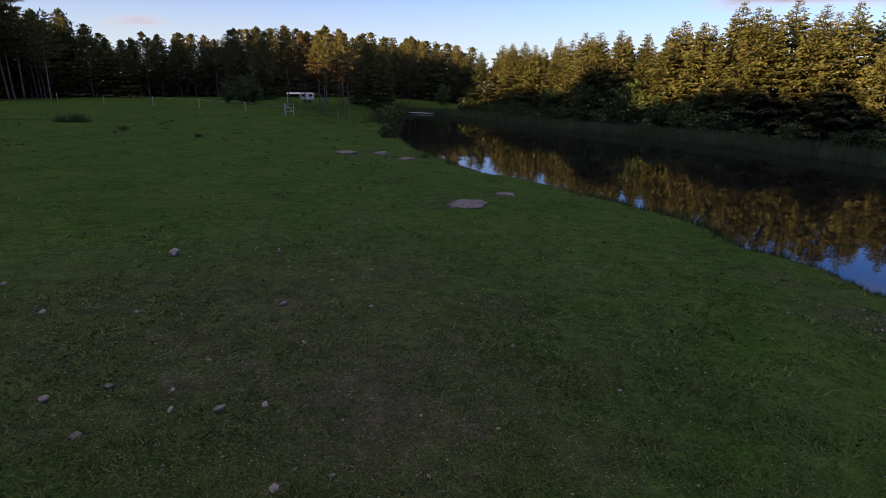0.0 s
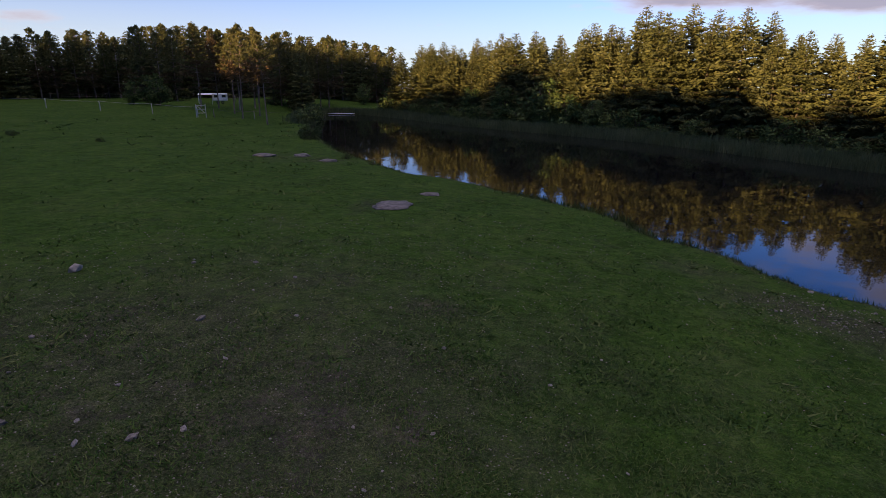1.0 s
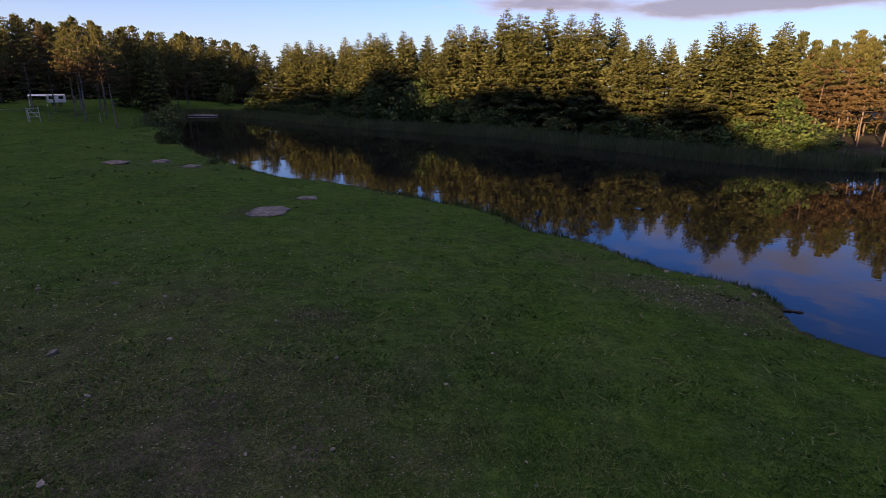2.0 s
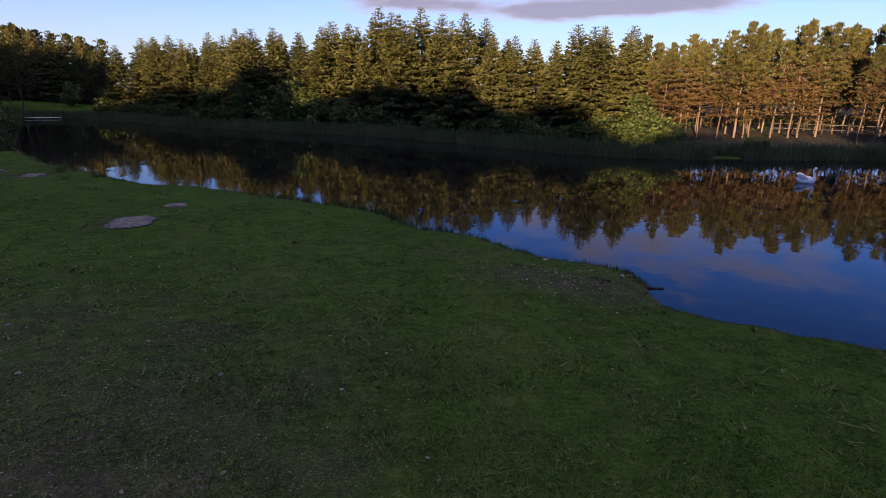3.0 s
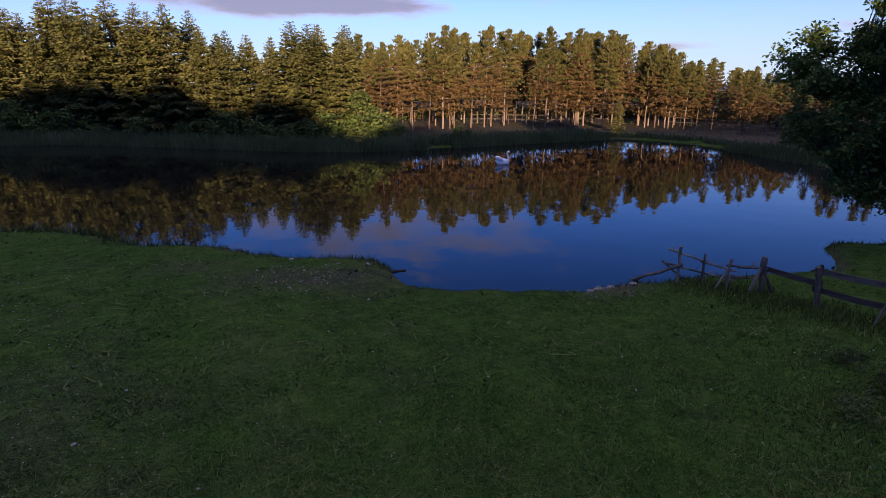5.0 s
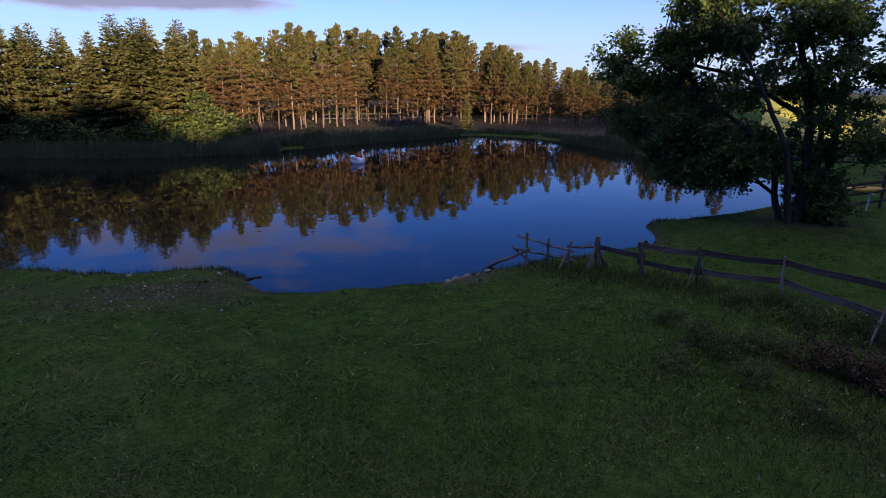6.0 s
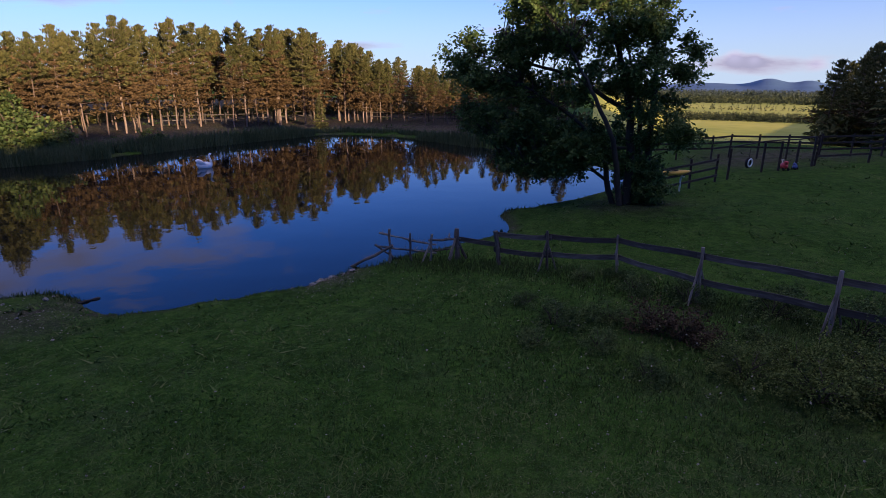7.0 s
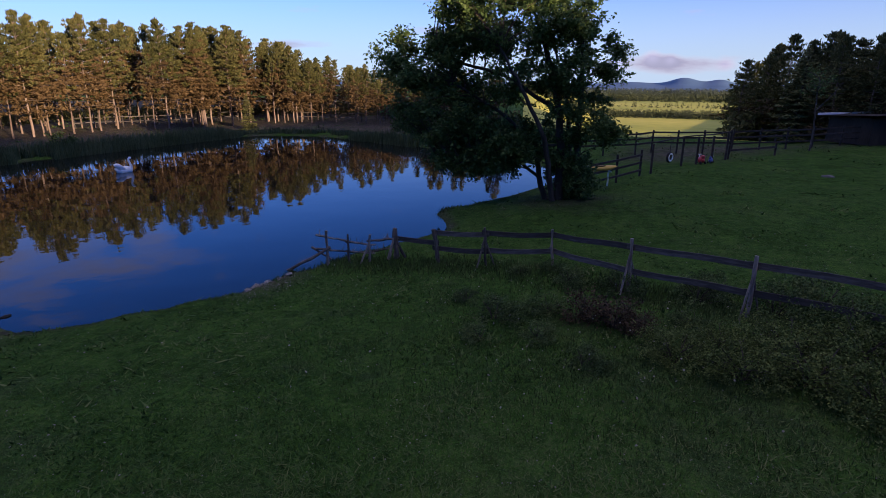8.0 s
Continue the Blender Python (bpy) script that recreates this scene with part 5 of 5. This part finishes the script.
def stones():
    r = random.Random(4)
    protos = []
    for k in range(4):
        ob = part("stone", stone_mesh(70 + k, 0.9, 0.7, 0.5), M["stone"], smooth=False)
        protos.append(tagged(ob, "small pale grey field stone in the turf", "stone", "stones in the pasture"))
    places = [[], [], [], []]
    rows = list(STONES)
    for k in range(70):
        az, rad = radians(r.uniform(-20, 55)), 4.6 * (17 / 4.6) ** r.random()
        rows.append((-math.sin(az) * rad, math.cos(az) * rad, r.uniform(0.015, 0.04)))
    for k in range(26):
        rows.append((r.gauss(7.2, 1.0), r.gauss(12.8, 0.8), r.uniform(0.02, 0.06)))
    for k in range(30):
        t = r.random()
        rows.append((12 + 1.6 * t + r.gauss(0, 0.1), 7.75 - 0.9 * t + r.gauss(0, 0.1), r.uniform(0.04, 0.13)))
    for k in range(40):
        az, rad = radians(r.uniform(-120, -20)), 5 * (14 / 5) ** r.random()
        rows.append((-math.sin(az) * rad, math.cos(az) * rad, r.uniform(0.015, 0.03)))
    for x, y, s in rows:
        if pond_distance(x, y)[0] > 0.0:
            places[r.randrange(4)].append(pose(x, y, height_at(x, y) + s * 0.18, r.uniform(-12, 12), r.uniform(-12, 12), r.uniform(0, 360)) @ Matrix.Scale(s, 4))
    for p, q in zip(protos, places):
        plant(p, q)


stones()


def pebbles():
    r = np.random.RandomState(31)
    n = 5200
    az = np.radians(np.where(r.rand(n) < 0.75, r.uniform(-10, 56, n), r.uniform(-125, -10, n)))
    rad = 4.4 * (20 / 4.4) ** r.rand(n)
    x, y = -np.sin(az) * rad, np.cos(az) * rad
    x[:400], y[:400] = r.normal(7.2, 1.1, 400), r.normal(12.7, 0.9, 400)
    x[900:1300], y[900:1300] = r.normal(12.9, 0.7, 400), r.normal(7.0, 0.45, 400)
    ok = pond_distance(x, y) > 0.02
    x, y, rad = x[ok], y[ok], np.hypot(x[ok], y[ok])
    z = ground_height(x, y)
    s = r.uniform(0.006, 0.016, len(x)) * (0.7 + rad / 16)
    a = r.uniform(0, 6.283, len(x))
    ring = np.stack([np.stack([x + np.cos(a + k * 1.5708) * s * r.uniform(0.7, 1.3, len(x)), y + np.sin(a + k * 1.5708) * s * r.uniform(0.6, 1.1, len(x)), z + 0.002], 1) for k in range(4)], 1)
    v = np.concatenate([ring, np.stack([x, y, z + s * 0.9], 1)[:, None]], 1).reshape(-1, 3)
    i = np.arange(len(x))[:, None] * 5
    f = np.concatenate([i + np.array([[k, (k + 1) % 4, 4]]) for k in range(4)])
    tagged(link_mesh("pebbles", mesh_of("pebbles", v, f), M["stone"]), "small pale pebbles strewn in the worn turf", "pebbles", kind="stuff")


pebbles()
rock(30.7, -14.4, 0.36, 0.24, 0.10, 70, 8, "flat pale stone in the lawn", sink=0.3)


def log_thing(name, a, b, rad, label, category, mat="old_wood", seed=1):
    ob = link_mesh(name, log_mesh((0, 0, 0), tuple(np.array(b) - np.array(a)), rad, np.random.RandomState(seed)), M[mat])
    ob.matrix_basis = Matrix.Translation(a)
    return tagged(ob, label, category)


log_thing("driftwood", (9.6, 12.3, 0.03), (10.1, 12.1, 0.01), 0.03, "dark waterlogged stick lying at the shore", "driftwood", "dark_wood")

# ---- the yard by the right-hand wood: fences, swing, boat, shed ----


def board_between(name, a, b, high, thick, mat, parent):
    a, b = Vector(a), Vector(b)
    bm = bmesh.new()
    box(bm, ((b - a).length, thick, high), bevel=min(thick, high) * 0.15)
    ob = part(name, bm, M[mat], parent)
    ob.matrix_basis = Matrix.Translation((a + b) / 2) @ (b - a).to_track_quat("X", "Z").to_matrix().to_4x4()
    return ob


def board_fence(label, pts, high, rails, mat, name="board_fence", thick=0.035, tall=0.11, post=0.10, group=""):
    f = thing(name, label, "fence", group=group)
    feet = [Vector((x, y, height_at(x, y))) for x, y in pts]
    for p in feet:
        bm = bmesh.new()
        box(bm, (post, post, high + 0.3), bevel=0.012)
        part("post", bm, M[mat], f).matrix_basis = Matrix.Translation(p + Vector((0, 0, high / 2 - 0.1))) @ pose(0, 0, 0, rng.uniform(-1.5, 1.5), rng.uniform(-1.5, 1.5), rng.uniform(-8, 8))
    for a, b in zip(feet, feet[1:]):
        for q in rails:
            off = (b - a).normalized().cross(Vector((0, 0, 1))) * (post / 2 + thick / 2 + 0.003)
            board_between("rail", a + off + Vector((0, 0, q)), b + off + Vector((0, 0, q)), tall, thick, mat, f)
    return f


def along(a, b, n):
    return [(a[0] + (b[0] - a[0]) * k / n, a[1] + (b[1] - a[1]) * k / n) for k in range(n + 1)]


board_fence("dark wooden rail fence running up from the water", along((26.6, -2.4), (30.7, -5.3), 2), 1.35, (0.35, 0.75, 1.15), "dark_wood")
board_fence("dark rail fence at the edge of the yard above the valley", along((37.5, -2.0), (38.6, -6.2), 2) + along((39.6, -7.4), (38.6, -12.0), 3), 1.45, (0.7, 1.02, 1.36), "dark_wood")
board_fence("low dark rail along the lawn", [(36.4, -11.3), (38.3, -14.6)], 0.75, (0.55,), "dark_wood")
board_fence("dark rail fence in front of the shed", along((40.2, -12.6), (42.9, -18.6), 3) + along((44.2, -21), (45.2, -26), 2), 1.4, (0.5, 0.9, 1.28), "dark_wood")
board_fence("weathered rail fence under the pines", along((45.5, 42.2), (50.4, 38.6), 3) + along((52.6, 36.8), (58.1, 33.0), 3), 1.1, (0.5, 0.95), "rail_wood", tall=0.08)
board_fence("weathered low fence at the end of the pond", along((60, 27), (60, 12), 6), 1.0, (0.4, 0.85), "rail_wood", tall=0.08)


def swing_frame():
    f = thing("swing_frame", "dark timber frame of tall posts with a top beam", "swing frame")
    pts = [(31.5, -6.0), (33.6, -8.0), (34.4, -9.0), (35.1, -10.0), (36.2, -11.1)]
    feet = [Vector((x, y, height_at(x, y))) for x, y in pts]
    for p in feet:
        bm = bmesh.new()
        box(bm, (0.11, 0.11, 1.75), bevel=0.015)
        part("post", bm, M["dark_wood"], f).matrix_basis = Matrix.Translation(p + Vector((0, 0, 0.72)))
    for a, b in zip(feet, feet[1:]):
        board_between("beam", a + Vector((0, 0, 1.66)), b + Vector((0, 0, 1.66)), 0.06, 0.06, "dark_wood", f)


def ring_mesh(R, r, sides=28, around=10, squash=1.0):
    bm = bmesh.new()
    vs = [[bm.verts.new(((R + r * math.cos(b) * squash) * math.cos(a), (R + r * math.cos(b) * squash) * math.sin(a), r * math.sin(b))) for b in np.arange(around) * 2 * math.pi / around] for a in np.arange(sides) * 2 * math.pi / sides]
    for i in range(sides):
        for k in range(around):
            bm.faces.new((vs[i][k], vs[(i + 1) % sides][k], vs[(i + 1) % sides][(k + 1) % around], vs[i][(k + 1) % around]))
    return bm


def tyre_swing():
    t = thing("tyre_swing", "black tyre swing with a white painted side hanging by a rope", "swing")
    part("tyre", ring_mesh(0.27, 0.10), M["rubber"], t, smooth=True)
    part("white_wall", ring_mesh(0.25, 0.065, squash=0.9), M["white"], t, "white painted side wall", smooth=True).matrix_basis = Matrix.Translation((0, 0, 0.062))
    tb = Tubes()
    tb.add([(0, 0.3, 0), (0, 0.66, -0.02), (0, 1.0, 0)], [0.02, 0.02, 0.02], 6)
    link_mesh("rope", tb.mesh("rope"), M["dark_wood"], t)
    x, y = 32.75, -7.15
    t.matrix_basis = Matrix.Translation((x, y, height_at(x, y) + 0.62)) @ pose(0, 0, 0, 90, 0, -42) @ Matrix.Scale(0.8, 4)


def toy(name, label, x, y, mat, s, turn):
    t = thing(name, label, "toy", group="children's toys by the fence")
    bm = bmesh.new()
    made = bmesh.ops.create_uvsphere(bm, u_segments=14, v_segments=9, radius=0.5)["verts"]
    bmesh.ops.scale(bm, vec=(1.1, 0.55, 0.7), verts=made)
    bmesh.ops.translate(bm, vec=(0, 0, 0.42), verts=made)
    box(bm, (0.34, 0.3, 0.42), Matrix.Translation((-0.28, 0, 0.72)) @ pose(0, 0, 0, 0, -12, 0), 0.05)
    part("body", bm, M[mat], t, smooth=True)
    for dx in (-0.38, 0.38):
        for dy in (-0.26, 0.26):
            part("wheel", ring_mesh(0.11, 0.06, 16, 8), M["rubber"], t, smooth=True).matrix_basis = Matrix.Translation((dx, dy, 0.17)) @ pose(0, 0, 0, 90, 0, 0)
    tb = Tubes()
    tb.add([(0.3, -0.22, 0.98), (0.3, 0, 1.0), (0.3, 0.22, 0.98)], [0.025] * 3, 6)
    tb.add([(0.3, 0, 0.6), (0.3, 0, 1.0)], [0.03, 0.03], 6)
    link_mesh("handlebar", tb.mesh("handlebar"), M["white"], t)
    t.matrix_basis = spot(x, y, s, turn, sink=0.0)


def boat():
    bm = bmesh.new()
    n, m = 15, 12
    prev = None
    for i in range(n):
        u = -1 + 2 * i / (n - 1)
        w, h = max(0.01, (1 - abs(u) ** 2.4)) * 0.33, max(0.01, (1 - abs(u) ** 3)) * 0.17
        ring = [bm.verts.new((u * 1.25, w * math.cos(k * 6.2832 / m), 0.10 * u * u + h * math.sin(k * 6.2832 / m))) for k in range(m)]
        if prev:
            for k in range(m):
                bm.faces.new((prev[k], prev[(k + 1) % m], ring[(k + 1) % m], ring[k]))
        prev = ring
    bmesh.ops.recalc_face_normals(bm, faces=bm.faces)
    t = thing("kayak", "yellow plastic kayak lying on a white trestle", "boat")
    part("hull", bm, M["yellow"], t, smooth=True)
    part("cockpit_rim", ring_mesh(0.26, 0.03, 20, 8), M["rubber"], t, smooth=True).matrix_basis = Matrix.Translation((0, 0, 0.165)) @ Matrix.Diagonal((1.4, 0.8, 1, 1))
    x, y = 27.6, -2.9
    z = height_at(x, y)
    t.matrix_basis = pose(x, y, z + 0.88, 0, 0, -66) @ Matrix.Scale(0.8, 4)
    s = thing("trestle", "white wooden trestle under the kayak", "trestle")
    way = Vector((math.cos(radians(-66)), math.sin(radians(-66)), 0))
    for sg in (-0.5, 0.5):
        bm = bmesh.new()
        box(bm, (0.07, 0.07, 0.80), bevel=0.01)
        part("leg", bm, M["white"], s).matrix_basis = Matrix.Translation(Vector((x, y, z + 0.33)) + way * sg)
        bm = bmesh.new()
        box(bm, (0.07, 0.5, 0.06), bevel=0.01)
        part("crossbar", bm, M["white"], s).matrix_basis = Matrix.Translation(Vector((x, y, z + 0.735)) + way * sg) @ pose(0, 0, 0, 0, 0, -66)


def shed():
    x, y = 46.6, -24.6
    z = height_at(x, y)
    s = thing("field_shed", "dark board run-in shed with a pale metal roof edge", "shed", pose(x, y, z, 0, 0, -62))
    w, d, h = 6.4, 3.2, 1.85
    for px, sx in ((-w / 2 + 0.9, 1.8), (w / 2 - 1.6, 3.2)):
        bm = bmesh.new()
        k = int(sx / 0.2)
        for i in range(k):
            box(bm, (sx / k - 0.012, 0.03 + 0.008 * (i % 2), h), Matrix.Translation((px - sx / 2 + (i + 0.5) * sx / k, d / 2, h / 2)))
        part("front_wall", bm, M["barn"], s)
    for dx in (-w / 2, w / 2):
        bm = bmesh.new()
        box(bm, (0.06, d - 0.08, h), Matrix.Translation((dx, 0, h / 2)))
        part("side_wall", bm, M["barn"], s)
    bm = bmesh.new()
    box(bm, (w, 0.06, h), Matrix.Translation((0, -d / 2, h / 2)))
    part("back_wall", bm, M["barn"], s)
    bm = bmesh.new()
    box(bm, (w + 0.9, d + 1.2, 0.05), pose(0, 0, h + 0.12, -3, 0, 0), 0.01)
    part("roof", bm, M["barn"], s)
    bm = bmesh.new()
    box(bm, (w + 0.94, 0.05, 0.15), Matrix.Translation((0, d / 2 + 0.62, h + 0.10)), 0.01)
    part("roof_edge", bm, M["white"], s, "pale metal roof edge")


swing_frame()
tyre_swing()
toy("ride_on_toy", "red plastic ride-on toy with white handlebar", 34.6, -9.3, "red", 0.55, 20)
toy("ride_on_toy", "dark blue plastic ride-on toy with white handlebar", 35.0, -9.95, "blue", 0.42, -30)
boat()
shed()

birch = crown_tree(61, "birch_tree", "slim pale-barked tree beside the shed", "tree", [([(0, 0, -0.2), (0.05, 0, 1.6), (0.15, 0.1, 3.2), (0.1, 0.2, 4.6)], 0.065), ([(0.1, 0.05, 2.6), (0.0, -0.7, 3.6), (0, -1.2, 4.4)], 0.04)], [((0, 0.2, 4.6), (0.9, 0.9, 0.7), 10)], M["leaf"], M["old_wood"], per=30)
birch.matrix_basis = spot(40.5, -17.5)

# ---- the field to the left: tape fence, gate, camper, jetty ----


def tape_fence(label, pts, high, tape_at, name="tape_fence", mat="dull_white"):
    f = thing(name, label, "fence")
    tops = []
    for x, y in pts:
        z = height_at(x, y)
        tb = Tubes()
        tb.add([(x, y, z - 0.2), (x + rng.uniform(-0.03, 0.03), y, z + high * 0.5), (x + rng.uniform(-0.05, 0.05), y, z + high)], [0.05, 0.045, 0.04], 6)
        link_mesh("post", tb.mesh("post"), M[mat], f)
        tops.append((x, y, z))
    for a, b in zip(tops, tops[1:]):
        for q in tape_at:
            s = np.linspace(0, 1, 7)
            line = np.array(a)[None] * (1 - s)[:, None] + np.array(b)[None] * s[:, None] + np.c_[np.zeros((7, 2)), q - 0.10 * np.sin(s * np.pi)]
            tb = Tubes()
            tb.add(line, [0.013] * 7, 4)
            link_mesh("tape", tb.mesh("tape"), M[mat], f)


tape_fence("white tape fence on thin white posts across the field", [(-112, 92), (-92, 79), (-73.3, 70.6), (-63.0, 69.2), (-53.9, 67.7), (-45.7, 66.4), (-39.2, 65.6)], 1.25, (1.2,))
tape_fence("grey rail fence along the edge of the shaded wood", [(-88, 98), (-78, 100), (-70, 102), (-62, 103), (-55, 100), (-50, 96), (-46, 90)], 1.1, (1.0, 0.6), mat="old_wood")
tape_fence("white tape fence beside the pines", [(-37.5, 66.4), (-34, 70), (-30, 76), (-29.5, 84)], 1.1, (1.0,), mat="old_wood")


def gate():
    x, y = -38.6, 65.4
    z = height_at(x, y)
    g = thing("field_gate", "small white wooden gate in the field fence", "gate", pose(x, y, z, 0, 0, 40))
    for dx in (-0.55, 0.55):
        bm = bmesh.new()
        box(bm, (0.08, 0.08, 1.6), Matrix.Translation((dx, 0, 0.8)), 0.015)
        part("post", bm, M["dull_white"], g)
    for q in (0.55, 1.0, 1.45):
        bm = bmesh.new()
        box(bm, (0.98, 0.04, 0.06), Matrix.Translation((0, 0, q)), 0.01)
        part("bar", bm, M["dull_white"], g)
    bm = bmesh.new()
    box(bm, (1.3, 0.045, 0.08), pose(0, 0.06, 1.0, 0, 48, 0), 0.01)
    part("brace", bm, M["dull_white"], g)


def camper():
    x, y = -49.0, 87.0
    z = height_at(x, y)
    c = thing("camper_trailer", "small white camper trailer with an awning under the trees", "trailer", pose(x, y, z, 0, 0, 28) @ Matrix.Scale(0.72, 4))
    bm = bmesh.new()
    box(bm, (3.2, 2.0, 1.6), Matrix.Translation((1.4, 0.9, 1.45)), 0.18)
    part("body", bm, M["white"], c)
    for dx in (0.6, 2.2):
        bm = bmesh.new()
        box(bm, (0.8, 0.05, 0.55), Matrix.Translation((dx, -0.115, 1.65)), 0.02)
        part("window", bm, M["glass_dark"], c)
    for dx in (0.9, 1.9):
        part("wheel", ring_mesh(0.25, 0.10, 18, 8), M["rubber"], c, smooth=True).matrix_basis = Matrix.Translation((dx, -0.05, 0.35)) @ pose(0, 0, 0, 90, 0, 0)
    bm = bmesh.new()
    box(bm, (3.0, 2.4, 0.06), pose(-1.6, -0.6, 2.15, 6, 0, 0), 0.02)
    part("awning", bm, M["white"], c)
    for dx, dy in ((-3.0, -1.7), (-0.2, -1.7), (-3.0, 0.5)):
        bm = bmesh.new()
        box(bm, (0.06, 0.06, 2.1), Matrix.Translation((dx, dy, 1.05)), 0.01)
        part("pole", bm, M["white"], c)


def jetty():
    j = thing("jetty", "low grey wooden jetty at the end of the pond", "jetty", pose(-30.6, 92.6, 0.0, 0, 0, -8))
    for k in range(14):
        bm = bmesh.new()
        box(bm, (0.42, 1.1, 0.06), Matrix.Translation((-3.0 + k * 0.46, 0, 0.17)), 0.01)
        part("plank", bm, M["metal"], j)
    for dx in (-3.0, 0, 3.0):
        for dy in (-0.45, 0.45):
            bm = bmesh.new()
            box(bm, (0.12, 0.12, 1.2), Matrix.Translation((dx, dy, -0.46)), 0.01)
            part("pile", bm, M["old_wood"], j)


gate()
camper()
jetty()

# ---- the valley ----


def valley_woods():
    r = np.random.RandomState(23)
    B, D, L, W = [], [], [], []
    for r0, r1, n, hi, a0, a1 in ((158, 180, 2300, 2.1, -113, -88), (255, 262, 160, 3.2, -114, -88), (390, 480, 1900, 5.5, -114, -88), (600, 950, 2600, 9, -114, -88)):
        az = np.radians(r.uniform(a0, a1, n))
        rad = r.uniform(r0, r1, n)
        x, y = -np.sin(az) * rad, np.cos(az) * rad
        z = ground_height(x, y)
        h = hi * r.uniform(0.5, 1.1, n)
        for k in range(7):
            B.append(np.c_[x, y, z + h * (0.05 + 0.12 * k)] + r.normal(0, 0.03 * hi, (n, 3)))
            D.append(r.normal(0, 1, (n, 3)) * [1, 1, 0.6] + [0, 0, 0.25 + 0.1 * k])
            L.append(h * (0.42 - 0.04 * k))
            W.append(np.full(n, int(r0 > 500)))
    B, D, L, W = np.concatenate(B), np.concatenate(D), np.concatenate(L), np.concatenate(W)
    me = sprays("valley_trees", B, D, L, L * 0.5, r, W)
    tagged(link_mesh("valley_trees", me, [M["far_wood"], M["far_ridge"]]), "distant hedges and woods between sunlit valley fields", "woods", kind="stuff")


valley_woods()
